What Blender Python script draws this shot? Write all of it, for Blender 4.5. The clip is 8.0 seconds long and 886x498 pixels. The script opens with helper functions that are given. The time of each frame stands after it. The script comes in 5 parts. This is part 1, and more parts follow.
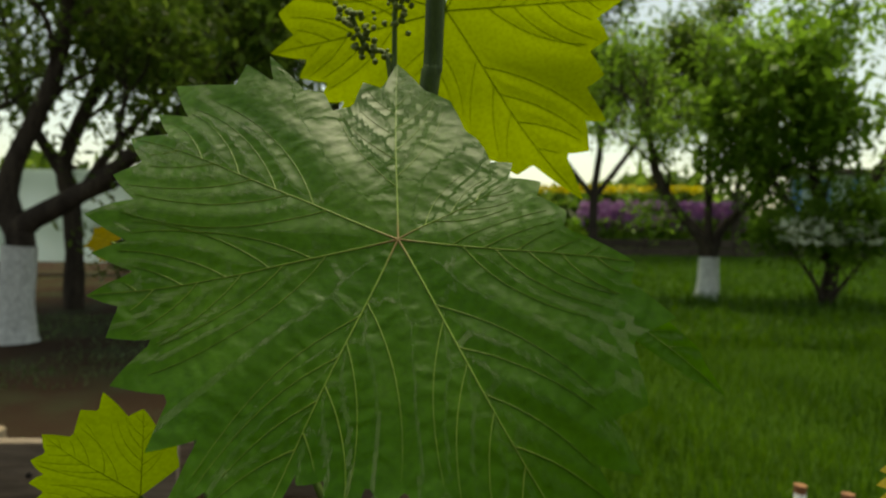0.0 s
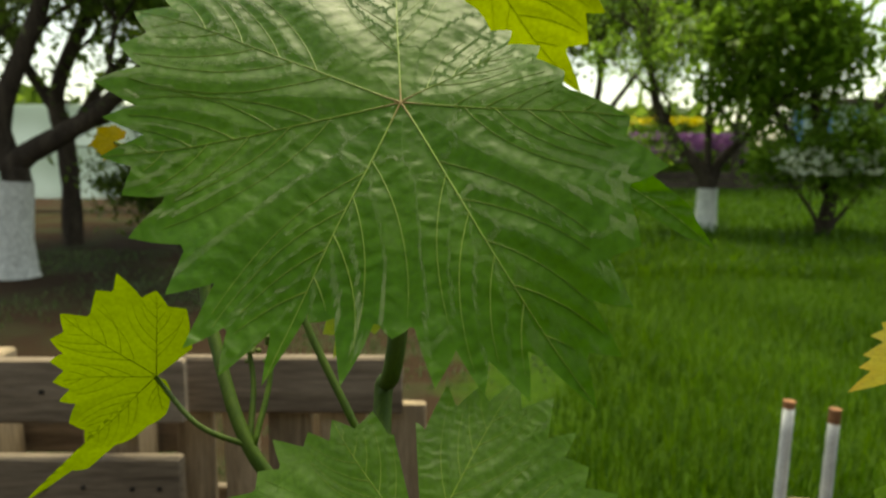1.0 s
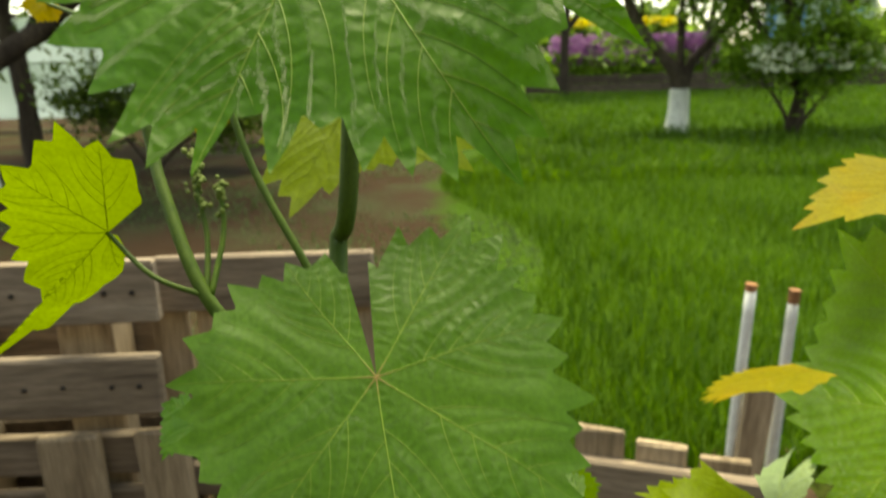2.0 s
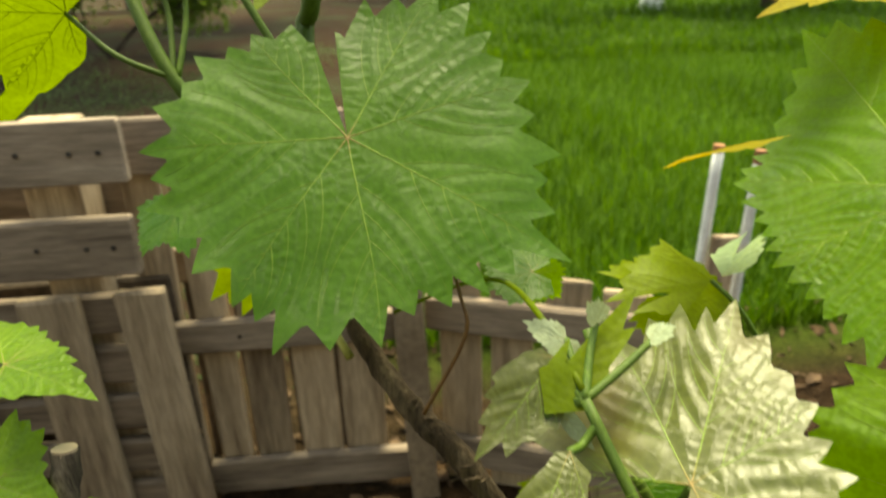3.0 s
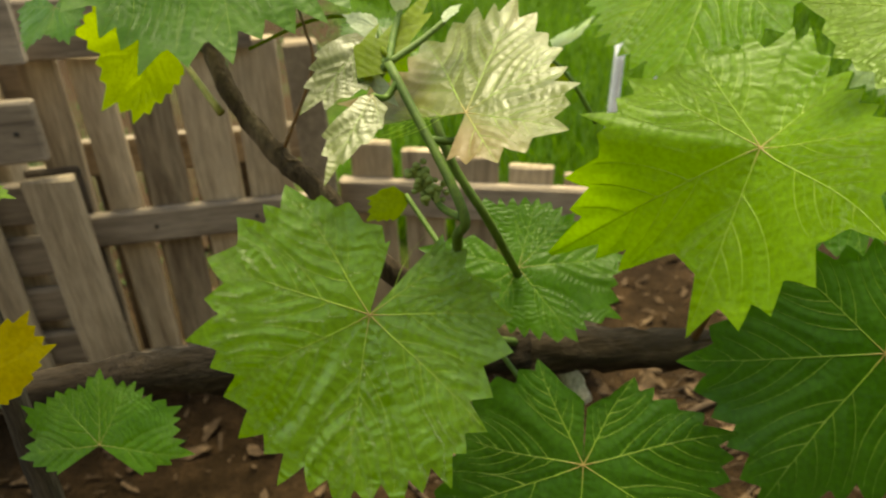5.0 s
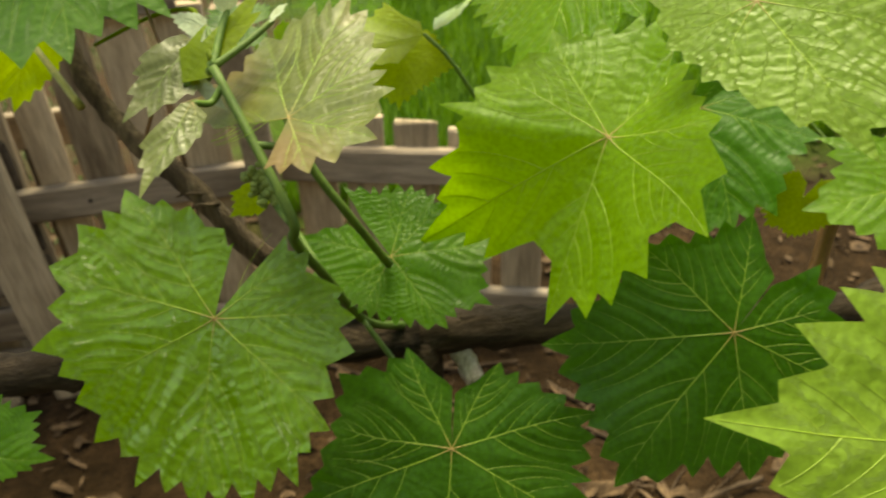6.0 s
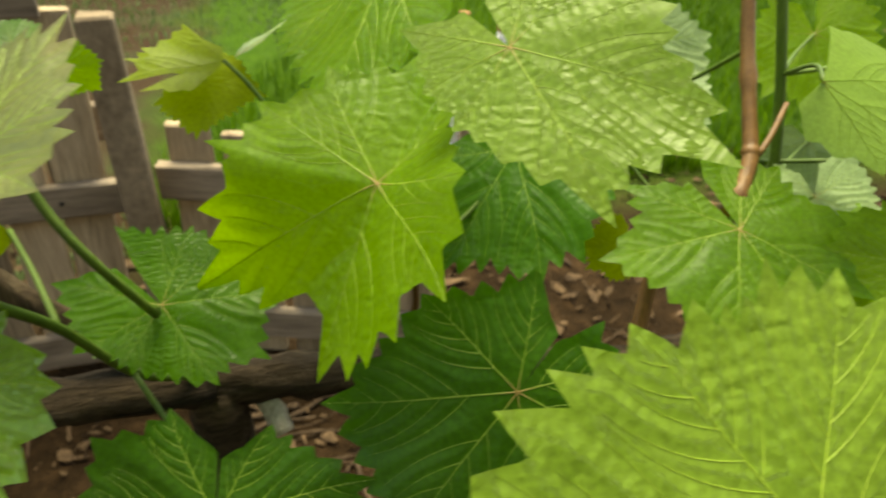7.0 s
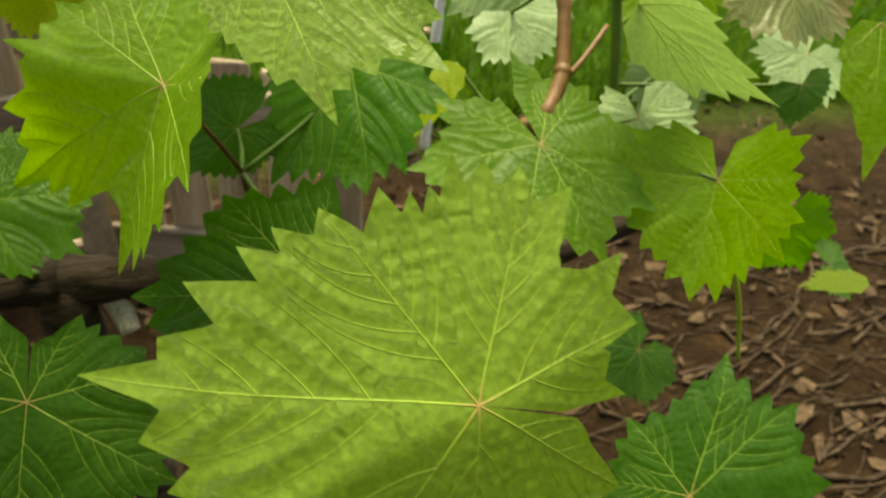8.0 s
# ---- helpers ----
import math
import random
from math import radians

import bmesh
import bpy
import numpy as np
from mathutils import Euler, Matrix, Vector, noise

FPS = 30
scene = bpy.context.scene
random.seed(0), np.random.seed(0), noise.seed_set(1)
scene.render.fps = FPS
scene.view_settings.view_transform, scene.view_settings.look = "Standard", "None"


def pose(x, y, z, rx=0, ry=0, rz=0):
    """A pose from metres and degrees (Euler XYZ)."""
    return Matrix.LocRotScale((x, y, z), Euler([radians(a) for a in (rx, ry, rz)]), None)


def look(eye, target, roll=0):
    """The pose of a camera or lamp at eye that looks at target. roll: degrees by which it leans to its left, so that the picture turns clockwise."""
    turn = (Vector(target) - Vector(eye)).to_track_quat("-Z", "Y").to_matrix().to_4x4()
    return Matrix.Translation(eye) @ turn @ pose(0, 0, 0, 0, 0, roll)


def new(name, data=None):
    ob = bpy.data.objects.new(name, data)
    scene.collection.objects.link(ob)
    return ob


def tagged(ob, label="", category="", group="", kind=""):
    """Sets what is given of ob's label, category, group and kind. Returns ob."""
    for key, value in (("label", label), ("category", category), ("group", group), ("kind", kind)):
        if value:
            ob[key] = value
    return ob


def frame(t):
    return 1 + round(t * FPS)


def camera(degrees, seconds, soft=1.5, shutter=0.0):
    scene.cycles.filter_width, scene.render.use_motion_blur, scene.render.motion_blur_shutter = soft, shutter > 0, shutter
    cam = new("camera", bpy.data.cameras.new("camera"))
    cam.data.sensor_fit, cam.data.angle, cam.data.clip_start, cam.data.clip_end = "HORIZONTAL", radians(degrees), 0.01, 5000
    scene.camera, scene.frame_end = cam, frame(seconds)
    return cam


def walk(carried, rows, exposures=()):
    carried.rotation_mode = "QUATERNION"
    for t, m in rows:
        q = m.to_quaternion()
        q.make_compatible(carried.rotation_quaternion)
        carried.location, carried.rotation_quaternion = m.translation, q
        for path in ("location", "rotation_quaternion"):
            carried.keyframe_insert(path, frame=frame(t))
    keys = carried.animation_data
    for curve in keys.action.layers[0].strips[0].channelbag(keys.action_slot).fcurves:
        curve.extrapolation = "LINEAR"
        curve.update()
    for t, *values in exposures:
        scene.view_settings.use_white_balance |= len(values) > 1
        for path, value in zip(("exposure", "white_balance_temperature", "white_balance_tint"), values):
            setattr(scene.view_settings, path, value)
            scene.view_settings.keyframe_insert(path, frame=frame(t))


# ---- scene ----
cam = camera(64.0, 8.0, soft=2.0, shutter=0.35)
PATH = [
    (0, (0.11, 0.136, 1.234), (0.097, 2.134, 1.152), 0.5),
    (0.5, (0.108, 0.128, 1.227), (0.093, 2.122, 1.08), 0.5),
    (1, (0.109, 0.126, 1.212), (0.102, 2.109, 0.947), 0.1),
    (1.2, (0.112, 0.127, 1.207), (0.084, 2.107, 0.922), 0.2),
    (2.3, (0.121, 0.113, 1.166), (0.197, 2.015, 0.551), -1.8),
    (2.5, (0.121, 0.109, 1.155), (0.19, 1.99, 0.479), -1.7),
    (3, (0.119, 0.094, 1.132), (0.24, 1.921, 0.328), -2.0),
    (3.5, (0.121, 0.075, 1.111), (0.301, 1.864, 0.235), -2.2),
    (4, (0.127, 0.051, 1.096), (0.368, 1.813, 0.181), -2.5),
    (4.5, (0.135, 0.019, 1.081), (0.395, 1.792, 0.194), -2.8),
    (4.7, (0.138, 0.008, 1.071), (0.408, 1.763, 0.15), -2.3),
    (6, (0.198, 0.001, 1.087), (0.55, 1.636, -0.01), -2.2),
    (6.5, (0.228, 0.012, 1.088), (0.699, 1.63, 0.011), 0.9),
    (7, (0.272, 0.012, 1.086), (0.833, 1.614, 0.027), 2.4),
    (7.5, (0.313, -0.005, 1.083), (0.991, 1.515, -0.026), 5.6),
    (8, (0.34, -0.037, 1.091), (0.957, 1.433, -0.118), 5.6),
]
cam.data.dof.use_dof = True
cam.data.dof.focus_distance, cam.data.dof.aperture_fstop = 0.235, 18.0
walk(cam, [(t, look(eye, aim, roll)) for t, eye, aim, roll in PATH],
     exposures=[(0.0, 0.48, 8700, -3), (0.5, 0.8, 8800, -3), (1.0, 1.06, 8900, -3), (2.5, 1.92, 9400, -3), (4.5, 1.98, 9500, -3), (6.0, 1.98, 9300, -3), (7.5, 1.95, 9200, -3), (8.0, 1.82, 9200, -3)])

# ---- sky and sun: a bright, thinly clouded afternoon ----
SUN_AZ, SUN_EL = radians(8), radians(71)
world = bpy.data.worlds.new("sky")
world.use_nodes = True
scene.world = world
wn = world.node_tree
bg = wn.nodes["Background"]
sky = wn.nodes.new("ShaderNodeTexSky")
sky.sky_type = "NISHITA"
sky.sun_disc = False
sky.sun_elevation, sky.sun_rotation = SUN_EL, SUN_AZ
sky.air_density, sky.dust_density, sky.ozone_density = 1.0, 0.8, 0.8
veil = wn.nodes.new("ShaderNodeHueSaturation")  # thin high cloud whitens the blue
veil.inputs["Saturation"].default_value = 0.7
wn.links.new(sky.outputs[0], veil.inputs["Color"])
wn.links.new(veil.outputs[0], bg.inputs[0])
bg.inputs[1].default_value = 0.12
sun_data = bpy.data.lights.new("sun", "SUN")
sun_data.energy, sun_data.angle, sun_data.color = 2.8, radians(34), (1.0, 0.98, 0.84)
sun = new("sun", sun_data)
away = Vector((math.sin(SUN_AZ) * math.cos(SUN_EL), math.cos(SUN_AZ) * math.cos(SUN_EL), math.sin(SUN_EL)))
sun.matrix_world = look(away * 20, (0, 0, 0))


# ---- materials ----
def nodes_of(name):
    m = bpy.data.materials.new(name)
    m.use_nodes = True
    t = m.node_tree
    return m, t, t.nodes["Principled BSDF"], t.nodes["Material Output"]


def ramp_of(t, a, b, lo=0.3, hi=0.7, mid=None):
    r = t.nodes.new("ShaderNodeValToRGB")
    r.color_ramp.elements[0].position, r.color_ramp.elements[1].position = lo, hi
    r.color_ramp.elements[0].color, r.color_ramp.elements[1].color = (*a, 1), (*b, 1)
    if mid:
        e = r.color_ramp.elements.new((lo + hi) / 2)
        e.color = (*mid, 1)
    return r


def noise_of(t, scale, detail=4.0, vec=None, rough=0.55):
    n = t.nodes.new("ShaderNodeTexNoise")
    n.inputs["Scale"].default_value, n.inputs["Detail"].default_value = scale, detail
    n.inputs["Roughness"].default_value = rough
    if vec:
        t.links.new(vec, n.inputs["Vector"])
    return n


def coords(t, stretch=(1, 1, 1)):
    tc = t.nodes.new("ShaderNodeTexCoord")
    mp = t.nodes.new("ShaderNodeMapping")
    mp.inputs["Scale"].default_value = stretch
    t.links.new(tc.outputs["Object"], mp.inputs["Vector"])
    return mp.outputs[0]


def mix_of(t, a, b, fac, kind="MIX"):
    m = t.nodes.new("ShaderNodeMix")
    m.data_type, m.blend_type = "RGBA", kind
    for sock, v in ((m.inputs[0], fac), (m.inputs[6], a), (m.inputs[7], b)):
        if isinstance(v, (int, float)):
            sock.default_value = v
        elif isinstance(v, tuple):
            sock.default_value = (*v, 1)
        else:
            t.links.new(v, sock)
    return m.outputs[2]


def bump_of(t, height, strength, dist, onto):
    b = t.nodes.new("ShaderNodeBump")
    b.inputs["Strength"].default_value, b.inputs["Distance"].default_value = strength, dist
    t.links.new(height, b.inputs["Height"])
    t.links.new(b.outputs[0], onto.inputs["Normal"])
    return b


def leaf_material(name, dark, light, glow, rough, thin, bump=0.5, spec=0.5, patch=None, sheen=0.0):
    """A living leaf: green upper skin over a thin blade that lets light through."""
    m, t, p, o = nodes_of(name)
    c = coords(t)
    info = t.nodes.new("ShaderNodeObjectInfo")
    big = noise_of(t, 26, 3, c)
    fine = noise_of(t, 420, 3, c)
    base = ramp_of(t, dark, light, 0.32, 0.68)
    t.links.new(big.outputs[0], base.inputs[0])
    speck = ramp_of(t, (0.72, 0.72, 0.72), (1.2, 1.2, 1.2), 0.35, 0.65)
    t.links.new(fine.outputs[0], speck.inputs[0])
    col = mix_of(t, base.outputs[0], speck.outputs[0], 0.55, "MULTIPLY")
    if patch:
        pn = noise_of(t, 15, 2, c)
        pr = ramp_of(t, (0, 0, 0), (1, 1, 1), 0.5, 0.68)
        t.links.new(pn.outputs[0], pr.inputs[0])
        col = mix_of(t, col, patch, pr.outputs[0])
    hue = t.nodes.new("ShaderNodeHueSaturation")
    mr = t.nodes.new("ShaderNodeMapRange")
    mr.inputs["To Min"].default_value, mr.inputs["To Max"].default_value = 0.85, 1.15
    t.links.new(info.outputs["Random"], mr.inputs[0])
    t.links.new(mr.outputs[0], hue.inputs["Value"])
    t.links.new(col, hue.inputs["Color"])
    t.links.new(hue.outputs[0], p.inputs["Base Color"])
    p.inputs["Specular IOR Level"].default_value = spec
    rr = ramp_of(t, (rough * 0.8,) * 3, (min(1, rough * 1.3),) * 3)
    t.links.new(big.outputs[0], rr.inputs[0])
    t.links.new(rr.outputs[0], p.inputs["Roughness"])
    if sheen:
        p.inputs["Sheen Weight"].default_value = sheen
        p.inputs["Sheen Roughness"].default_value = 0.4
    # ladder veins from vein to vein and cells between them
    wave = t.nodes.new("ShaderNodeTexWave")
    wave.wave_type, wave.bands_direction = "BANDS", "X"
    for key, value in (("Scale", 5.5), ("Distortion", 5.0), ("Detail", 3), ("Detail Scale", 2.2)):
        wave.inputs[key].default_value = value
    along = t.nodes.new("ShaderNodeUVMap")
    along.uv_map = "along_veins"
    t.links.new(along.outputs[0], wave.inputs["Vector"])
    vo = t.nodes.new("ShaderNodeTexVoronoi")
    vo.feature = "SMOOTH_F1"
    vo.inputs["Scale"].default_value = 260
    t.links.new(c, vo.inputs["Vector"])
    broken = ramp_of(t, (0.35, 0.35, 0.35), (0.95, 0.95, 0.95), 0.38, 0.62)
    t.links.new(noise_of(t, 70, 2, c).outputs[0], broken.inputs[0])
    cell = t.nodes.new("ShaderNodeMapRange")  # cells swell between sunken lines
    cell.inputs["To Min"].default_value, cell.inputs["To Max"].default_value = 1.0, 0.0
    t.links.new(vo.outputs["Distance"], cell.inputs[0])
    hsum = mix_of(t, mix_of(t, wave.outputs["Color"], cell.outputs[0], broken.outputs[0]), fine.outputs[0], 0.15)
    bump_of(t, hsum, bump, 0.0012, p)
    tr = t.nodes.new("ShaderNodeBsdfTranslucent")
    gl = mix_of(t, glow, speck.outputs[0], 0.4, "MULTIPLY")
    t.links.new(gl, tr.inputs["Color"])
    mx = t.nodes.new("ShaderNodeMixShader")
    mx.inputs[0].default_value = thin
    t.links.new(p.outputs[0], mx.inputs[1])
    t.links.new(tr.outputs[0], mx.inputs[2])
    t.links.new(mx.outputs[0], o.inputs["Surface"])
    return m


def plain_leafy(name, a, b, rough=0.5, thin=0.3, scale=3.0):
    """Grass and far foliage: varied from blade to blade."""
    m, t, p, o = nodes_of(name)
    geo = t.nodes.new("ShaderNodeNewGeometry")
    r = ramp_of(t, a, b, 0.0, 1.0)
    t.links.new(geo.outputs["Random Per Island"], r.inputs[0])
    big = noise_of(t, scale, 3, coords(t))
    v = ramp_of(t, (0.6, 0.65, 0.5), (1.25, 1.2, 1.1))
    t.links.new(big.outputs[0], v.inputs[0])
    col = mix_of(t, r.outputs[0], v.outputs[0], 1.0, "MULTIPLY")
    t.links.new(col, p.inputs["Base Color"])
    p.inputs["Roughness"].default_value = rough
    p.inputs["Specular IOR Level"].default_value = 0.25
    tr = t.nodes.new("ShaderNodeBsdfTranslucent")
    t.links.new(col, tr.inputs["Color"])
    mx = t.nodes.new("ShaderNodeMixShader")
    mx.inputs[0].default_value = thin
    t.links.new(p.outputs[0], mx.inputs[1])
    t.links.new(tr.outputs[0], mx.inputs[2])
    t.links.new(mx.outputs[0], o.inputs["Surface"])
    return m


def rough_material(name, a, b, scale, rough=0.85, stretch=(1, 1, 1), bump=0.4, dist=0.004, mid=None, fine=8.0):
    """Wood, bark, soil, lime wash: two scales of noise in colour and relief."""
    m, t, p, o = nodes_of(name)
    c = coords(t, stretch)
    info = t.nodes.new("ShaderNodeObjectInfo")
    add = t.nodes.new("ShaderNodeVectorMath")
    t.links.new(c, add.inputs[0])
    t.links.new(info.outputs["Random"], add.inputs[1])
    vec = add.outputs[0]
    n1, n2 = noise_of(t, scale, 6, vec, 0.65), noise_of(t, scale * fine, 5, vec, 0.7)
    r1 = ramp_of(t, a, b, 0.3, 0.72, mid)
    t.links.new(n1.outputs[0], r1.inputs[0])
    r2 = ramp_of(t, (0.55, 0.55, 0.55), (1.3, 1.3, 1.3))
    t.links.new(n2.outputs[0], r2.inputs[0])
    col = mix_of(t, r1.outputs[0], r2.outputs[0], 0.8, "MULTIPLY")
    hue = t.nodes.new("ShaderNodeHueSaturation")
    mr = t.nodes.new("ShaderNodeMapRange")
    mr.inputs["To Min"].default_value, mr.inputs["To Max"].default_value = 0.75, 1.2
    t.links.new(info.outputs["Random"], mr.inputs[0])
    t.links.new(mr.outputs[0], hue.inputs["Value"])
    t.links.new(col, hue.inputs["Color"])
    t.links.new(hue.outputs[0], p.inputs["Base Color"])
    p.inputs["Roughness"].default_value = rough
    p.inputs["Specular IOR Level"].default_value = 0.15 if rough > 0.8 else 0.4
    h = mix_of(t, n1.outputs[0], n2.outputs[0], 0.6)
    bump_of(t, h, bump, dist, p)
    return m


mature = leaf_material("leaf_mature", (0.025, 0.080, 0.003), (0.048, 0.124, 0.005), (0.15, 0.40, 0.004), 0.38, 0.36, bump=0.38, spec=0.2)
dull = leaf_material("leaf_dull_green", (0.040, 0.106, 0.006), (0.062, 0.145, 0.010), (0.15, 0.38, 0.007), 0.48, 0.34, bump=0.30, spec=0.33)
# deep: the mature green darkened, so canopy shade sits in the leaf colour
deep = leaf_material("leaf_shade_darkened", (0.018, 0.064, 0.003), (0.032, 0.094, 0.005), (0.09, 0.28, 0.003), 0.42, 0.25, bump=0.30, spec=0.2)
fresh = leaf_material("leaf_fresh", (0.075, 0.162, 0.004), (0.120, 0.225, 0.008), (0.36, 0.60, 0.003), 0.44, 0.45, bump=0.42, spec=0.28)
light = leaf_material("leaf_light", (0.122, 0.202, 0.021), (0.150, 0.236, 0.025), (0.30, 0.50, 0.016), 0.46, 0.34, bump=0.52, spec=0.34)
glossy = leaf_material("leaf_glossy", (0.075, 0.160, 0.005), (0.112, 0.225, 0.009), (0.28, 0.52, 0.004), 0.28, 0.36, bump=0.52, spec=0.65)
# lighter copy of young: missing sunlight is put into base and glow colour
lit_young = leaf_material("leaf_lit_young", (0.17, 0.25, 0.004), (0.22, 0.30, 0.007), (0.41, 0.52, 0.004), 0.5, 0.55, bump=0.15, spec=0.25)
mid = leaf_material("leaf_mid_green", (0.050, 0.128, 0.003), (0.085, 0.182, 0.006), (0.30, 0.56, 0.003), 0.48, 0.45, bump=0.36, spec=0.24)
young = leaf_material("leaf_young", (0.11, 0.170, 0.003), (0.15, 0.210, 0.005), (0.33, 0.41, 0.003), 0.5, 0.55, bump=0.15, spec=0.25)
lime_green = leaf_material("leaf_lime_green", (0.075, 0.135, 0.003), (0.105, 0.165, 0.004), (0.20, 0.29, 0.003), 0.5, 0.5, bump=0.15, spec=0.2)
yellowing = leaf_material("leaf_yellowing", (0.20, 0.19, 0.003), (0.28, 0.23, 0.006), (0.70, 0.45, 0.004), 0.6, 0.5, bump=0.2, spec=0.15, patch=(0.38, 0.19, 0.01))
bronze = leaf_material("leaf_bronze", (0.055, 0.070, 0.008), (0.095, 0.105, 0.017), (0.22, 0.23, 0.015), 0.36, 0.25, bump=0.20, spec=0.55, patch=(0.12, 0.070, 0.018), sheen=0.15)


def vein_material(name, a, b):
    """Pale leaf veins, flushed with rose at the joint."""
    m, t, p, o = nodes_of(name)
    c = coords(t)
    r = ramp_of(t, a, b)
    t.links.new(noise_of(t, 90, 3, c).outputs[0], r.inputs[0])
    dist = t.nodes.new("ShaderNodeVectorMath")
    dist.operation = "LENGTH"
    t.links.new(c, dist.inputs[0])
    near = t.nodes.new("ShaderNodeMapRange")
    near.inputs["From Min"].default_value, near.inputs["From Max"].default_value = 0.002, 0.011
    near.inputs["To Min"].default_value, near.inputs["To Max"].default_value = 0.75, 0.0
    t.links.new(dist.outputs["Value"], near.inputs[0])
    t.links.new(mix_of(t, r.outputs[0], (0.28, 0.14, 0.06), near.outputs[0]), p.inputs["Base Color"])
    p.inputs["Roughness"].default_value = 0.5
    bump_of(t, noise_of(t, 900, 3, c).outputs[0], 0.15, 0.0003, p)
    return m


vein_pale = vein_material("vein_pale", (0.15, 0.26, 0.018), (0.21, 0.32, 0.03))
vein_bright = vein_material("vein_bright", (0.19, 0.30, 0.02), (0.26, 0.36, 0.035))
vein_rose = rough_material("rosy_stalk", (0.20, 0.22, 0.05), (0.28, 0.24, 0.07), 60, 0.5, bump=0.1)
green_stem = rough_material("green_stem", (0.040, 0.088, 0.006), (0.085, 0.145, 0.011), 40, 0.6, (6, 6, 1), 0.3, 0.001)
red_stem = rough_material("reddish_stem", (0.085, 0.038, 0.013), (0.17, 0.085, 0.028), 40, 0.5, (6, 6, 1), 0.3, 0.001)
bud_green = rough_material("flower_bud", (0.09, 0.14, 0.03), (0.20, 0.26, 0.06), 300, 0.6, bump=0.3)
bark = rough_material("vine_bark", (0.03, 0.02, 0.013), (0.27, 0.195, 0.125), 60, 0.95, (1, 1, 0.12), 1.0, 0.006, (0.12, 0.082, 0.052))
stake_wood = rough_material("grey_stake_wood", (0.02, 0.016, 0.012), (0.20, 0.165, 0.125), 70, 0.95, (1, 1, 0.08), 1.0, 0.004, (0.08, 0.065, 0.05))
twig_wood = rough_material("dry_twig", (0.014, 0.009, 0.006), (0.13, 0.085, 0.055), 22, 0.95, bump=0.8, dist=0.003)
old_bark = rough_material("old_vine_bark", (0.018, 0.013, 0.010), (0.15, 0.105, 0.075), 60, 0.95, (0.12, 1, 1), 1.0, 0.006, (0.06, 0.042, 0.03))
tree_bark = rough_material("tree_bark", (0.03, 0.022, 0.018), (0.11, 0.085, 0.065), 9, 0.95, (1, 1, 0.25), 1.0, 0.03)
lime = rough_material("lime_wash", (0.55, 0.55, 0.53), (0.85, 0.85, 0.83), 5, 0.9, (1, 1, 0.5), 0.8, 0.02)
old_wood = rough_material("weathered_wood", (0.19, 0.135, 0.09), (0.40, 0.31, 0.22), 5, 0.85, (1, 1, 1), 0.5, 0.002, (0.29, 0.22, 0.155), 12)
wood_along = rough_material("weathered_wood_lengthwise", (0.10, 0.076, 0.058), (0.31, 0.25, 0.20), 26, 0.85, (0.10, 1, 1), 0.6, 0.002, (0.23, 0.18, 0.14), 6)
wood_up = rough_material("weathered_wood_upright", (0.16, 0.112, 0.075), (0.46, 0.36, 0.26), 26, 0.85, (1, 1, 0.10), 0.6, 0.002, (0.37, 0.285, 0.20), 6)
downy = leaf_material("leaf_downy", (0.22, 0.28, 0.17), (0.36, 0.42, 0.28), (0.45, 0.5, 0.25), 0.5, 0.25, bump=0.2, sheen=0.6)
pale = leaf_material("leaf_pale", (0.13, 0.20, 0.085), (0.20, 0.28, 0.13), (0.26, 0.42, 0.08), 0.5, 0.28, bump=0.25, spec=0.35, sheen=0.3)
peeled_wood = rough_material("peeled_wood", (0.30, 0.26, 0.22), (0.62, 0.56, 0.50), 60, 0.8, (1, 1, 0.2), 0.6, 0.002)
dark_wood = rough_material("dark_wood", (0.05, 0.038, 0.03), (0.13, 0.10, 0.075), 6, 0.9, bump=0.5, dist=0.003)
nail_iron = rough_material("nail_iron", (0.015, 0.013, 0.012), (0.05, 0.04, 0.035), 90, 0.6, bump=0.2)
white_paint = rough_material("white_paint", (0.55, 0.56, 0.58), (0.78, 0.79, 0.80), 30, 0.5, bump=0.2, dist=0.001)
rust = rough_material("rust", (0.22, 0.09, 0.04), (0.42, 0.20, 0.09), 60, 0.8, bump=0.4, dist=0.001)
soil_litter = rough_material("dry_litter", (0.018, 0.010, 0.006), (0.15, 0.095, 0.055), 24, 0.9, bump=0.3)
grass_mat = plain_leafy("grass_blade", (0.034, 0.098, 0.004), (0.098, 0.190, 0.008), 0.5, 0.5, 0.8)
weed_mat = plain_leafy("weed_blade", (0.07, 0.12, 0.04), (0.16, 0.22, 0.10), 0.6, 0.3, 2.0)
foliage_dark = plain_leafy("foliage_dark", (0.06, 0.12, 0.015), (0.18, 0.27, 0.045), 0.4, 0.6, 0.7)
foliage_lush = plain_leafy("foliage_lush", (0.11, 0.22, 0.02), (0.27, 0.44, 0.06), 0.35, 0.65, 0.7)
petal_purple = plain_leafy("petal_purple", (0.22, 0.08, 0.30), (0.42, 0.20, 0.52), 0.6, 0.3)
petal_white = plain_leafy("petal_white", (0.55, 0.60, 0.50), (0.85, 0.86, 0.80), 0.6, 0.3)
petal_yellow = plain_leafy("petal_yellow", (0.55, 0.45, 0.02), (0.75, 0.62, 0.04), 0.6, 0.3)
blue_paint = rough_material("blue_paint", (0.10, 0.26, 0.50), (0.16, 0.36, 0.62), 3, 0.5, bump=0.1)
unseen_wall_mat = rough_material("unseen_wall_mat", (0.20, 0.18, 0.15), (0.30, 0.27, 0.23), 3, 0.9, bump=0.3)
wall_white = plain_leafy("pale_sheet", (0.72, 0.82, 0.93), (0.80, 0.88, 0.96), 0.5, 0.5, 0.3)


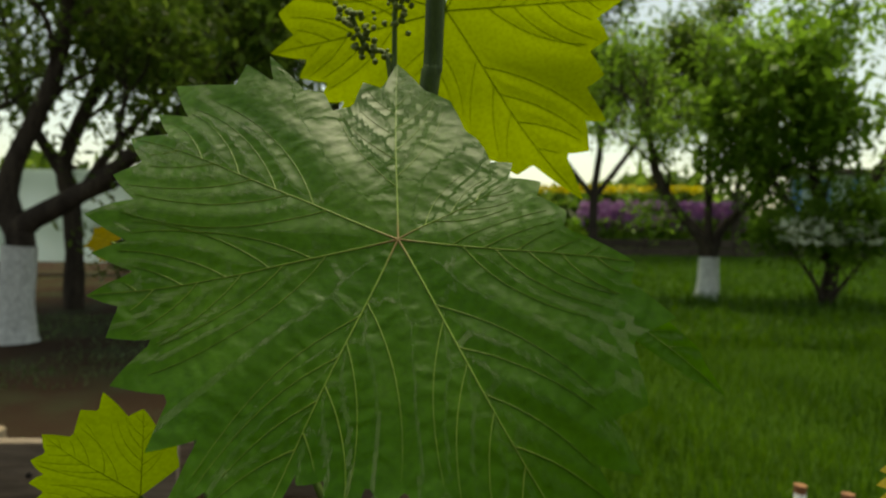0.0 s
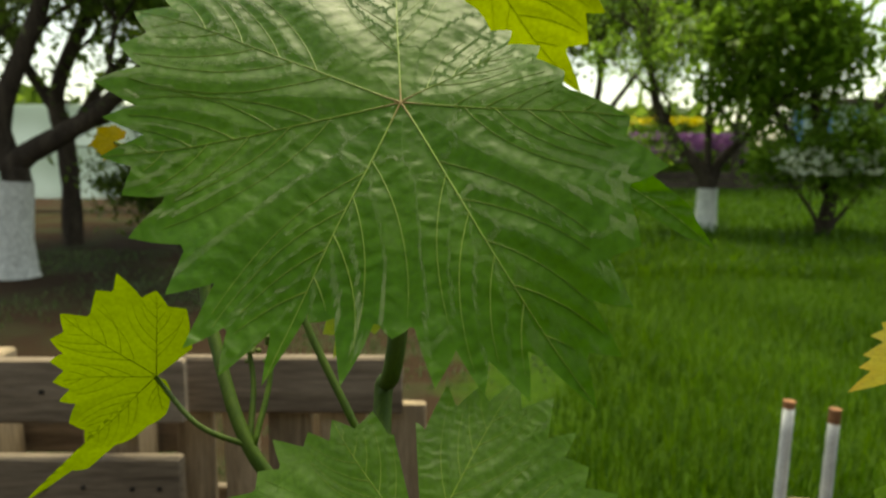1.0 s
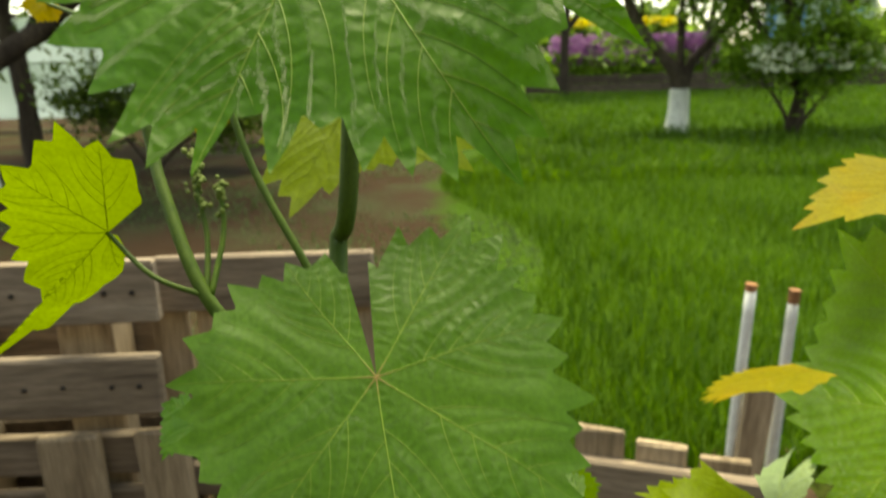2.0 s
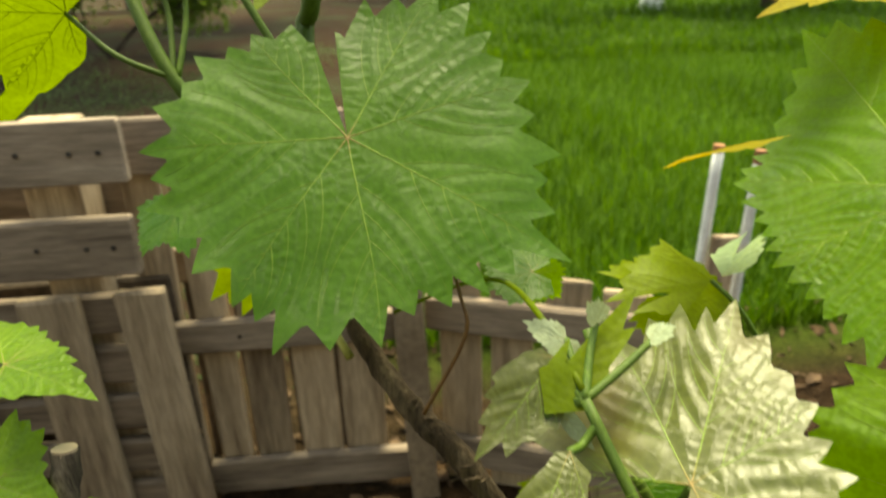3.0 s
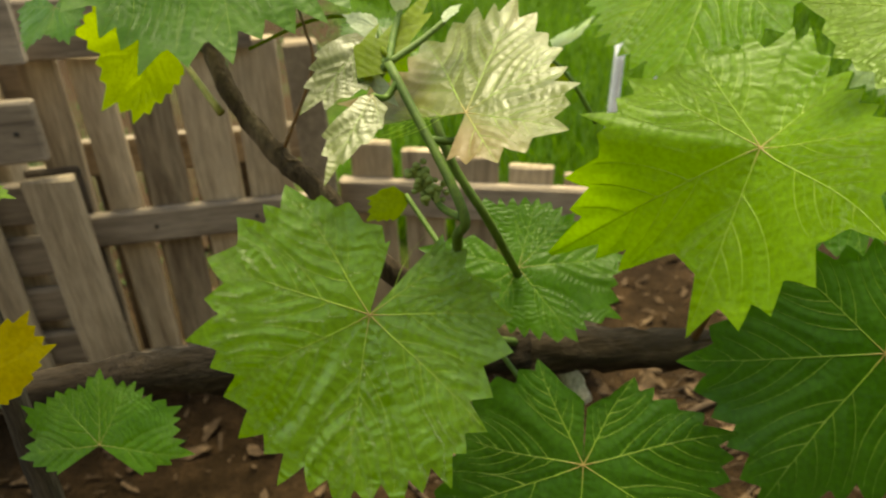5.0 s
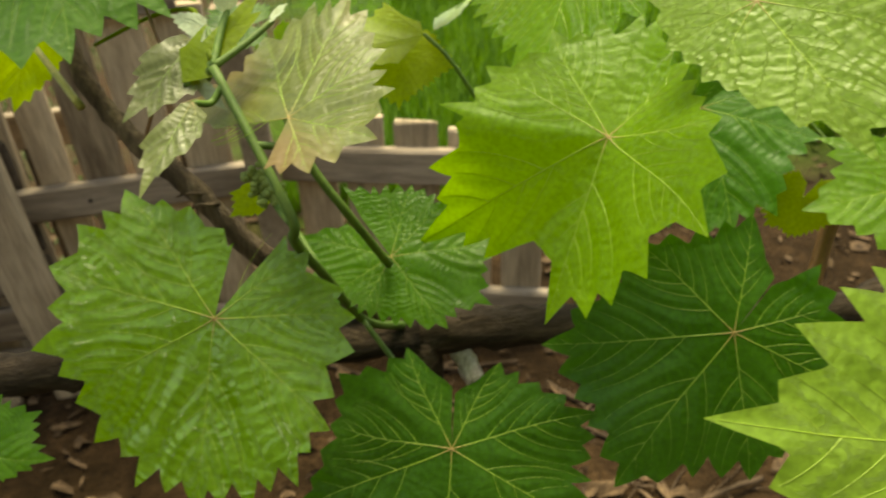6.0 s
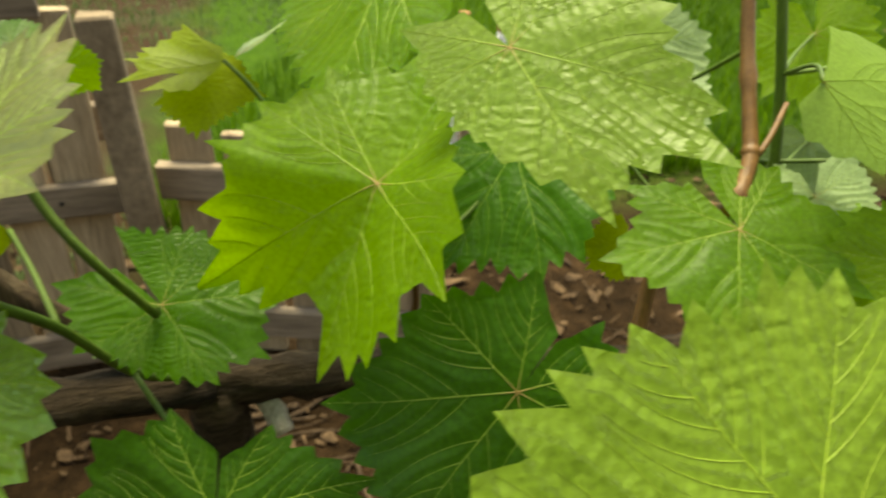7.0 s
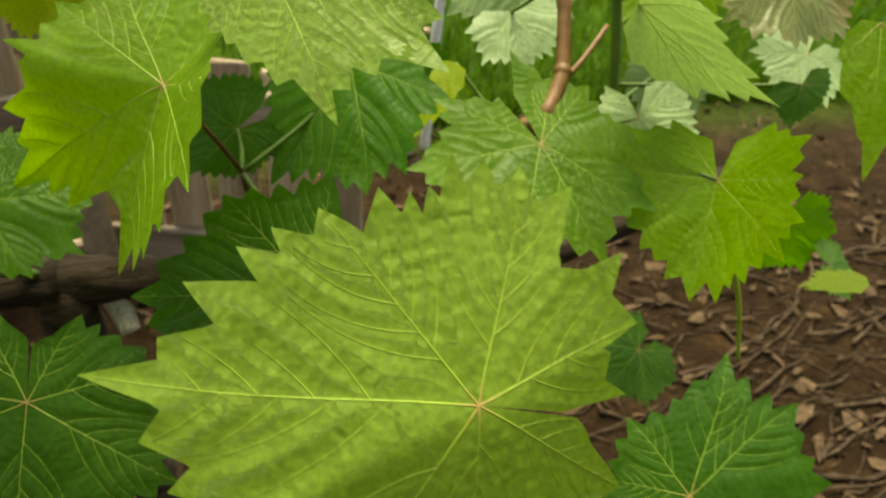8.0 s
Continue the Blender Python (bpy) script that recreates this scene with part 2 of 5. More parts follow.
def ground_material():
    m, t, p, o = nodes_of("ground_soil_and_lawn")
    c = coords(t)
    n1, n2, n3 = noise_of(t, 1.1, 4, c), noise_of(t, 14, 6, c, 0.7), noise_of(t, 90, 4, c)
    # near soil colour is darkened for the vine's dense shade; paler farther back
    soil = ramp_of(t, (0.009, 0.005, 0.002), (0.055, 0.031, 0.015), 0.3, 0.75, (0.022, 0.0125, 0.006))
    t.links.new(n2.outputs[0], soil.inputs[0])
    moss = ramp_of(t, (0, 0, 0), (0.5, 0.5, 0.5), 0.46, 0.62)
    t.links.new(n1.outputs[0], moss.inputs[0])
    far = t.nodes.new("ShaderNodeSeparateXYZ")
    t.links.new(c, far.inputs[0])
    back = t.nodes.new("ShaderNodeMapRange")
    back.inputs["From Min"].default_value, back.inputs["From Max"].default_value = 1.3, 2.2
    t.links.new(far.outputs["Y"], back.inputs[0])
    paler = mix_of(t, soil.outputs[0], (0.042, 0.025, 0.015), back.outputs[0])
    here = t.nodes.new("ShaderNodeMath")
    here.operation = "MULTIPLY"
    t.links.new(moss.outputs[0], here.inputs[0])
    t.links.new(back.outputs[0], here.inputs[1])
    weedy = mix_of(t, paler, (0.050, 0.066, 0.030), here.outputs[0])
    lawn = ramp_of(t, (0.018, 0.050, 0.003), (0.052, 0.105, 0.008))
    t.links.new(n2.outputs[0], lawn.inputs[0])
    # the lawn begins beyond a wavering line
    sep = t.nodes.new("ShaderNodeSeparateXYZ")
    t.links.new(c, sep.inputs[0])
    edge = t.nodes.new("ShaderNodeMath")
    edge.operation = "MULTIPLY_ADD"
    edge.inputs[1].default_value = -0.06
    t.links.new(sep.outputs["Y"], edge.inputs[0])
    t.links.new(sep.outputs["X"], edge.inputs[2])
    wob = t.nodes.new("ShaderNodeMath")
    wob.operation = "MULTIPLY_ADD"
    wob.inputs[1].default_value = 1.0
    t.links.new(n1.outputs[0], wob.inputs[0])
    t.links.new(edge.outputs[0], wob.inputs[2])
    step = ramp_of(t, (0, 0, 0), (1, 1, 1), 0.35, 0.6)
    t.links.new(wob.outputs[0], step.inputs[0])
    near = t.nodes.new("ShaderNodeMapRange")
    near.inputs["From Min"].default_value, near.inputs["From Max"].default_value = 1.5, 1.9
    t.links.new(sep.outputs["Y"], near.inputs[0])
    mul = t.nodes.new("ShaderNodeMath")
    mul.operation = "MULTIPLY"
    t.links.new(step.outputs[0], mul.inputs[0])
    t.links.new(near.outputs[0], mul.inputs[1])
    col = mix_of(t, weedy, lawn.outputs[0], mul.outputs[0])
    fine = ramp_of(t, (0.6, 0.6, 0.6), (1.3, 1.3, 1.3))
    t.links.new(n3.outputs[0], fine.inputs[0])
    t.links.new(mix_of(t, col, fine.outputs[0], 0.8, "MULTIPLY"), p.inputs["Base Color"])
    p.inputs["Roughness"].default_value = 0.95
    p.inputs["Specular IOR Level"].default_value = 0.06
    bump_of(t, mix_of(t, n2.outputs[0], n3.outputs[0], 0.5), 1.0, 0.03, p)
    return m


ground_mat = ground_material()


# ---- building helpers ----
def part(name, bm, material, parent=None, label="", smooth=False):
    me = bpy.data.meshes.new(name)
    bm.to_mesh(me)
    bm.free()
    return mesh_part(name, me, material, parent, label, smooth)


def mesh_part(name, me, material, parent=None, label="", smooth=False):
    me.materials.append(material)
    if smooth:
        me.polygons.foreach_set("use_smooth", [True] * len(me.polygons))
    ob = new(name, me)
    if parent:
        ob.parent = parent
    if label:
        tagged(ob, label)
    return ob


def thing(name, label, category, at=(0, 0, 0), group="", kind=""):
    return tagged(pinned(new(name), at), label, category, group, kind)


def pinned(ob, at):
    ob.location = at
    return ob


def under(child, parent):
    """Parent without moving: the parent has only a place, no turn."""
    child.parent = parent
    child.matrix_parent_inverse = Matrix.Translation(-parent.location)
    return child


def tube(points, radii, sides=8, wobble=0.0, seed=0, cap=True):
    """A tapered, slightly uneven tube along points."""
    rng = random.Random(seed)
    bm = bmesh.new()
    rings = []
    pts = [Vector(p) for p in points]
    side = None
    for k, p in enumerate(pts):
        d = (pts[min(k + 1, len(pts) - 1)] - pts[max(k - 1, 0)]).normalized()
        if side is None:
            side = d.orthogonal().normalized()
        side = (side - d * side.dot(d)).normalized()
        up = d.cross(side)
        ring = []
        for s in range(sides):
            a = math.tau * s / sides
            r = radii[k] * (1 + rng.uniform(-wobble, wobble))
            ring.append(bm.verts.new(p + (side * math.cos(a) + up * math.sin(a)) * r))
        rings.append(ring)
    for a, b in zip(rings, rings[1:]):
        for s in range(sides):
            bm.faces.new((a[s], a[(s + 1) % sides], b[(s + 1) % sides], b[s]))
    if cap:
        bm.faces.new(rings[0][::-1])
        bm.faces.new(rings[-1])
    return bm


def bend(points, steps=8):
    """A smooth line through the given points (Catmull-Rom)."""
    p = [Vector(q) for q in points]
    p = [p[0] * 2 - p[1]] + p + [p[-1] * 2 - p[-2]]
    out = []
    for k in range(1, len(p) - 2):
        for s in range(steps):
            t = s / steps
            out.append(0.5 * (2 * p[k] + (p[k + 1] - p[k - 1]) * t + (2 * p[k - 1] - 5 * p[k] + 4 * p[k + 1] - p[k + 2]) * t * t
                              + (3 * p[k] - p[k - 1] - 3 * p[k + 1] + p[k + 2]) * t ** 3))
    return out + [p[-2]]


def taper(n, a, b):
    return [a + (b - a) * k / (n - 1) for k in range(n)]


# ---- grape leaves ----
LINES = {}

DEFAULT_LOBES = [(-138, 0.62), (-100, 0.78), (-52, 0.9), (-24, 0.8), (0, 1.0), (24, 0.8), (52, 0.9), (100, 0.78), (138, 0.62)]


def leaf(shoot, center, tip, facing, material, lobes=None, seed=0, puff=0.012, depth=0.12, teeth=0.11, base_curl=0.0,
         tip_curl=-0.06, side_curl=-0.05, seam=180, bends=(), stalk=None, close=26, label=""):
    """A grape leaf: joint at center, midrib to tip, upper skin towards facing; lobes are (degrees from the midrib, length)."""
    rng = random.Random(seed)
    swell = random.Random(seed + 1000)
    ph = [swell.uniform(0, 6.28) for _ in range(4)]
    lobes = sorted(lobes or DEFAULT_LOBES)
    c, y_axis = Vector(center), Vector(tip) - Vector(center)
    size = y_axis.length
    y_axis.normalize()
    z_axis = Vector(facing)
    z_axis = (z_axis - y_axis * z_axis.dot(y_axis)).normalized()
    x_axis = y_axis.cross(z_axis)
    turn = Matrix((x_axis, y_axis, z_axis)).transposed().to_4x4()
    place = Matrix.Translation(c) @ turn

    first, last = lobes[0], lobes[-1]
    knots = list(lobes)
    if close and first[0] > seam - 357:
        knots.insert(0, (max(first[0] - close, seam - 359), first[1] * 0.55))
    if close and last[0] < seam - 3:
        knots.append((min(last[0] + close, seam - 1), last[1] * 0.55))
    angles, radii = [], []
    for (a0, r0), (a1, r1) in zip(knots, knots[1:]):
        arc = radians(a1 - a0) * (r0 + r1) / 2
        count = max(1, round(arc / 0.165))
        steps = count * 8
        amps = [rng.uniform(0.7, 1.4) for _ in range(count + 1)]
        notch = [rng.uniform(0.36, 0.64) for _ in range(count + 1)]
        dip = depth * min(1, arc / 0.6)
        for k in range(steps):
            t = k / steps
            tooth = (t * count) % 1.0
            low = notch[int(t * count)]
            shape = (1 - tooth / low if tooth < low else (tooth - low) / (1 - low)) ** 0.85
            wave = math.sin(math.pi * t)
            r = (r0 + (r1 - r0) * t) * (1 - dip * wave)
            r *= 1 - teeth * (1 - shape) * amps[int(t * count)]
            angles.append(radians(a0 + (a1 - a0) * t))
            radii.append(r)
    angles.append(radians(knots[-1][0]))
    radii.append(knots[-1][1])
    angles, radii = np.array(angles), np.array(radii)

    # the vein net: main veins to the lobes, side veins off them
    segs, lines = [], []

    def outline(a):
        return float(np.interp((a - radians(seam)) % math.tau + radians(seam) - math.tau, angles, radii))

    mains = []
    for want in (0, -48, 48, -98, 98, -142, 142):
        if not first[0] - 12 < want < last[0] + 12:
            continue
        close = min(lobes, key=lambda l: abs(l[0] - want))
        got = close if abs(close[0] - want) < 20 else (want, outline(radians(want)) * 0.93)
        if all(abs(got[0] - m[0]) > 24 for m in mains):
            mains.append(got)
    for deg, length in mains:
        a = radians(deg)
        crook = rng.uniform(-0.06, 0.06)
        line = []
        for k in range(25):
            f = k / 24
            aa = a + crook * math.sin(math.pi * f)
            line.append((math.sin(aa) * length * f * 0.985, math.cos(aa) * length * f * 0.985))
        lines.append((line, 0.0052, 0.0012))
        count = 5 if length > 0.5 else 3
        for k in range(count):
            for s in (-1, 1):
                f = 0.24 + 0.7 * (k + (0.35 if s > 0 else 0)) / count
                ba = a + crook * math.sin(math.pi * f)
                bx, by = math.sin(ba) * length * f, math.cos(ba) * length * f
                da = a + s * radians(rng.uniform(40, 52))
                reach = (1 - f) * 0.75 + 0.08
                sub = []
                for q in range(13):
                    g = q / 12
                    ca = da - s * 0.35 * g
                    px, py = bx + math.sin(ca) * reach * g * length, by + math.cos(ca) * reach * g * length
                    rr, ra = math.hypot(px, py), math.atan2(px, py)
                    if rr > outline(ra) * 0.97 or abs((ra - a + math.pi) % math.tau - math.pi) > radians(40):
                        break
                    sub.append((px, py))
                if len(sub) > 4:
                    lines.append((sub, 0.0028, 0.0007))
    for line, *_ in lines:
        segs += list(zip(line[::2], line[2::2]))
    sa, sb = np.array([s[0] for s in segs]), np.array([s[1] for s in segs])

    starts = np.concatenate([np.concatenate([[0.0], np.cumsum([math.dist(p, q) for p, q in zip(line[::2], line[2::2])])[:-1]]) + k * 1.7
                             for k, (line, *_) in enumerate(lines)])

    def along(x, y):
        """How far along the nearest vein a place lies, and how far from it."""
        p = np.stack([x, y], -1)[:, None, :]
        ab = sb - sa
        t = np.clip(((p - sa) * ab).sum(-1) / np.maximum((ab * ab).sum(-1), 1e-9), 0, 1)
        d = np.sqrt((((sa + t[..., None] * ab) - p) ** 2).sum(-1))
        best = d.argmin(1)
        rows = np.arange(len(x))
        run = ((p[:, 0, :] - sa[best]) * ab[best]).sum(-1) / np.maximum(np.sqrt((ab[best] ** 2).sum(-1)), 1e-6)
        return starts[best] + run, d[rows, best]

    def lift(x, y):
        """Height of the blade over its plane, as a share of the midrib."""
        p = np.stack([x, y], -1)[:, None, :]
        ab = sb - sa
        t = np.clip(((p - sa) * ab).sum(-1) / np.maximum((ab * ab).sum(-1), 1e-9), 0, 1)
        d = np.sqrt((((sa + t[..., None] * ab) - p) ** 2).sum(-1)).min(1)
        r, a = np.hypot(x, y), np.arctan2(x, y)
        z = puff * (1 - np.exp(-(d / 0.045) ** 2)) * np.clip(r * 3, 0, 1)
        run = along(x, y)[0]
        z = z + puff * 0.02 * np.sin(run * 118 + 2.5 * np.sin(x * 13 + ph[0]) + 2.5 * np.sin(y * 11 + ph[1])) * np.clip(d / 0.04, 0, 1)
        z = z + puff * 0.25 * np.sin(x * 19 + ph[1] + 2 * np.sin(y * 9)) * np.sin(y * 17 + ph[3] + 2 * np.sin(x * 8)) * np.clip(r * 2, 0, 1)
        z = z + tip_curl * np.clip(y, 0, 2) ** 2 + base_curl * np.clip(-y, 0, 2) ** 2 + side_curl * x * x
        for deg, side, slope in bends:  # bent up or down beyond a line from the joint
            beyond = np.clip(side * (x * math.cos(radians(deg)) - y * math.sin(radians(deg))), 0, 2)
            z = z + slope * beyond * beyond / (beyond + 0.07)
        z = z + 0.035 * r * r * np.sin(3 * a + ph[2]) + 0.02 * r ** 3 * np.sin(7 * a + ph[3]) + 0.014 * np.sin(x * 7 + ph[0]) * np.sin(y * 8 + ph[1]) * np.clip(r * 1.5, 0, 1)
        return z

    rings = 46
    fr = np.concatenate([[0.02], np.linspace(0.07, 1.0, rings)])
    # rings turn from round near the joint to toothed at the rim
    soft_r = np.convolve(np.pad(radii, 10, mode="edge"), np.ones(21) / 21, "valid")
    blend = np.clip((fr - 0.55) / 0.45, 0, 1)[:, None] ** 1.5
    rad = fr[:, None] * (soft_r[None, :] * (1 - blend) + radii[None, :] * blend)
    gx, gy = np.sin(angles)[None, :] * rad, np.cos(angles)[None, :] * rad
    gz = lift(gx.ravel(), gy.ravel())
    verts = np.stack([gx.ravel(), gy.ravel(), gz], 1) * size
    n = len(angles)
    faces = []
    for i in range(len(fr) - 1):
        for j in range(n - 1):
            faces.append((i * n + j, (i + 1) * n + j, (i + 1) * n + j + 1, i * n + j + 1))
    faces.append(tuple(range(n)))
    me = bpy.data.meshes.new("leaf")
    me.from_pydata(verts.tolist(), [], faces)
    uv = me.uv_layers.new(name="along_veins")
    run, gap = along(gx.ravel(), gy.ravel())
    loops = np.empty(len(me.loops), dtype=np.int32)
    me.loops.foreach_get("vertex_index", loops)
    uv.data.foreach_set("uv", np.stack([run[loops], gap[loops]], 1).ravel().astype(np.float32))
    blade = mesh_part("leaf", me, material, None, label, True)
    blade.matrix_basis = place
    under(blade, shoot)

    # veins stand a little proud of both faces
    vv, vf = [], []
    thick = 0.5 if material in (young, lit_young, lime_green, yellowing) else 0.75
    for line, w0, w1 in lines:
        w0, w1 = w0 * thick, w1 * thick
        pts = np.array(line)
        z = lift(pts[:, 0], pts[:, 1])
        start = len(vv)
        for k, (x, y) in enumerate(pts):
            q = pts[min(k + 1, len(pts) - 1)] - pts[max(k - 1, 0)]
            q = q / max(np.hypot(*q), 1e-9)
            w = w0 + (w1 - w0) * k / (len(pts) - 1)
            sx, sy = -q[1] * w, q[0] * w
            vv += [(x + sx, y + sy, z[k] - 0.0006), (x, y, z[k] + 0.0016 + w * 0.3), (x - sx, y - sy, z[k] - 0.0006), (x, y, z[k] - 0.0016 - w * 0.6)]
        for k in range(len(pts) - 1):
            b = start + k * 4
            for s in range(4):
                vf.append((b + s, b + (s + 1) % 4, b + 4 + (s + 1) % 4, b + 4 + s))
    vm = bpy.data.meshes.new("vein_net")
    vm.from_pydata((np.array(vv) * size).tolist(), [], vf)
    mesh_part("vein_net", vm, material if thick < 0.6 else vein_pale if material in (mature, dull, deep, bronze) else vein_bright, blade, "", True)
    # stalk from the joint to the shoot
    if stalk is None and shoot.name in LINES:
        near = min(LINES[shoot.name], key=lambda p: (p - c).length)
        if (near - c).length < 0.12:
            stalk = near
    if stalk:
        inv = place.inverted()
        end = inv @ Vector(stalk)
        mid = end * 0.45 + Vector((0, 0, -0.12 * size))
        line = bend([Vector((0, 0, -0.001)), mid, end], 6)
        part("stalk", tube(line, taper(len(line), 0.0012, 0.0015), 8), red_stem if seed == 8 else green_stem, blade, "", True)
    return blade


# ---- the ground ----
def ground_height(x, y):
    d = np.hypot(x, y - 0.9)
    mound = 0.10 * np.clip((4.0 - d) / 2.4, 0, 1)
    return mound + 0.012 * np.sin(x * 3.1 + np.sin(y * 2.3)) * np.sin(y * 2.7) * np.clip(6 - d, 0, 1)


def build_ground():
    u = np.sinh(np.linspace(-6.2, 6.2, 190)) / np.sinh(6.2) * 320
    gx, gy = np.meshgrid(u, u + 1.5)
    gz = ground_height(gx, gy)
    n = len(u)
    faces = [(i * n + j, i * n + j + 1, (i + 1) * n + j + 1, (i + 1) * n + j) for i in range(n - 1) for j in range(n - 1)]
    me = bpy.data.meshes.new("ground")
    me.from_pydata(np.stack([gx.ravel(), gy.ravel(), gz.ravel()], 1).tolist(), [], faces)
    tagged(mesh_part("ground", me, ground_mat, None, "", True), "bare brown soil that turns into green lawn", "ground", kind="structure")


build_ground()


def blades(name, label, count, area, height, width, material, seed, keep=None, lean=0.35):
    """Many single blades of grass over an area (x0, x1, y0, y1), denser near its near side."""
    rng = np.random.default_rng(seed)
    x = rng.uniform(area[0], area[1], count)
    y = area[2] + (area[3] - area[2]) * rng.uniform(0, 1, count) ** 1.6
    if keep:
        ok = keep(x, y, rng.uniform(0, 1, count))
        x, y = x[ok], y[ok]
    n = len(x)
    z = ground_height(x, y) - 0.005
    h = rng.uniform(height[0], height[1], n) * (0.75 + 0.5 * np.sin(x * 1.7 + np.sin(y * 1.3)) ** 2)
    a = rng.uniform(0, math.tau, n)
    w = rng.uniform(0.6, 1.2, n) * width
    lx, ly = np.cos(a + 1.2) * h * rng.uniform(0.1, lean * 2, n), np.sin(a + 1.2) * h * rng.uniform(0.1, lean * 2, n)
    wx, wy = np.cos(a) * w, np.sin(a) * w
    v = np.empty((n, 5, 3))
    v[:, 0] = np.stack([x - wx, y - wy, z], 1)
    v[:, 1] = np.stack([x + wx, y + wy, z], 1)
    v[:, 2] = np.stack([x + wx * 0.7 + lx * 0.35, y + wy * 0.7 + ly * 0.35, z + h * 0.6], 1)
    v[:, 3] = np.stack([x - wx * 0.7 + lx * 0.35, y - wy * 0.7 + ly * 0.35, z + h * 0.6], 1)
    v[:, 4] = np.stack([x + lx, y + ly, z + h * 0.95], 1)
    base = np.arange(n) * 5
    faces = np.concatenate([np.stack([base, base + 1, base + 2, base + 3], 1).tolist(), ]).tolist()
    faces += np.stack([base + 3, base + 2, base + 4], 1).tolist()
    me = bpy.data.meshes.new(name)
    me.from_pydata(v.reshape(-1, 3).tolist(), [], faces)
    tagged(mesh_part(name, me, material), label, "grass", kind="stuff")


def lawn_edge(x, y, r):
    return x > 0.25 + 0.06 * y - 0.35 * np.sin(y * 1.1)


# unseen wall added behind the camera; it cuts sky light on the leaf fronts
def unseen_wall():
    bm = bmesh.new()
    bmesh.ops.create_cube(bm, size=1, matrix=Matrix.Translation((0.5, -2.6, 1.6)) @ Matrix.Diagonal((14, 0.3, 3.4, 1)))
    bmesh.ops.bevel(bm, geom=bm.edges[:], offset=0.02, segments=1, affect="EDGES")
    tagged(part("wall_south", bm, unseen_wall_mat), "unseen plain wall added behind the camera to block sky light", "wall", kind="structure")


unseen_wall()
blades("lawn_grass", "tall soft green lawn grass behind the compost bin", 90000, (-0.5, 9.0, 1.75, 9.0), (0.07, 0.17), 0.0035, grass_mat, 3, lawn_edge)
blades("lawn_grass", "green lawn grass reaching to the far trees", 50000, (-1.0, 20.0, 7.0, 24.0), (0.10, 0.20), 0.011, grass_mat, 4, lawn_edge)
blades("weeds", "sparse grey-green weeds on bare soil", 42000, (-6.0, 1.2, 1.6, 9.0), (0.015, 0.05), 0.006, weed_mat, 5,
       lambda x, y, r: (~lawn_edge(x, y, r)) & (np.sin(x * 1.3 + 1) * np.sin(y * 1.7) + r > 0.55))

# trees begin
def tree(base, limbs, label, material, seed, leaves=7000, leaf_size=0.05, spread=0.55, lime_top=0.0, depth=3, droop=0.0):
    """A tree: a tapered trunk that parts into the given limbs [(points, radius)], each branching further; leaves in clumps at the ends."""
    rng = random.Random(seed)
    t = thing("tree", label, "tree", base)
    tips = []
    wood = bmesh.new()

    def add(points, r0, r1, sides):
        line = bend(points, 5)
        b = tube(line, taper(len(line), r0, r1), sides, 0.12, rng.random(), cap=False)
        me = bpy.data.meshes.new("limb")
        b.to_mesh(me)
        b.free()
        wood.from_mesh(me)
        bpy.data.meshes.remove(me)
        return line

    def grow(p, d, length, r, level):
        q = p + d * length
        m = (p + q) / 2 + Vector((rng.uniform(-1, 1), rng.uniform(-1, 1), rng.uniform(-0.5, 1))) * length * 0.12
        add([p, m, q], r, r * 0.55, 6 if level < 2 else 4)
        tips.append(m)
        if level >= depth:
            tips.extend((q, (m + q) / 2))
            return
        for k in range(3):
            nd = (d + Vector((rng.uniform(-1, 1), rng.uniform(-1, 1), rng.uniform(-0.5, 0.8) - droop)) * 0.85).normalized()
            grow(m + (q - m) * rng.uniform(0.3, 1), nd, length * rng.uniform(0.6, 0.85), r * 0.55, level + 1)

    for points, r0, r1, length in limbs:
        line = add(points, r0, r1, 9)
        n = len(line)
        for k in range(n // 2, n, 2):
            d = (line[k] - line[k - 1]).normalized() + Vector((rng.uniform(-1, 1), rng.uniform(-1, 1), rng.uniform(-0.3, 0.6) - droop))
            grow(line[k], d.normalized(), length, r1 * 0.6, 1)
        grow(line[-1], (line[-1] - line[-2]).normalized(), length, r1 * 0.8, 1)
    part("trunk", wood, tree_bark, t, "", True)
    if lime_top:
        r = limbs[0][1]
        part("lime_coat", tube([(0, 0, -0.05), (0, 0, 0.06), (0.01, 0, lime_top * 0.4), limbs[0][0][1]], [r * 1.55, r * 1.3, r * 1.10, r * 1.06], 14, 0.04, seed, cap=False),
             lime, t, "flaking white lime wash", True)
    nr = np.random.default_rng(seed)
    pts = np.array([list(p) for p in tips])
    pick = nr.integers(0, len(pts), leaves)
    pos = pts[pick] + nr.normal(0, spread * 0.36, (leaves, 3)) * (0.4 + nr.random((len(pts), 1))[pick])
    pos[:, 2] = np.maximum(pos[:, 2], 0.25)
    a, tilt = nr.uniform(0, math.tau, leaves), nr.normal(0, 0.7, leaves)
    s = leaf_size * nr.uniform(0.6, 1.35, leaves)
    u = np.stack([np.cos(a) * np.cos(tilt), np.sin(a) * np.cos(tilt), np.sin(tilt)], 1) * s[:, None]
    w = np.stack([-np.sin(a), np.cos(a), nr.normal(0, 0.5, leaves)], 1) * s[:, None] * 0.42
    v = np.stack([pos - u, pos - u * 0.1 + w, pos + u, pos - u * 0.1 - w], 1)
    me = bpy.data.meshes.new("crown")
    me.from_pydata(v.reshape(-1, 3).tolist(), [], (np.arange(leaves)[:, None] * 4 + np.arange(4)).tolist())
    mesh_part("crown", me, material, t)
    return t


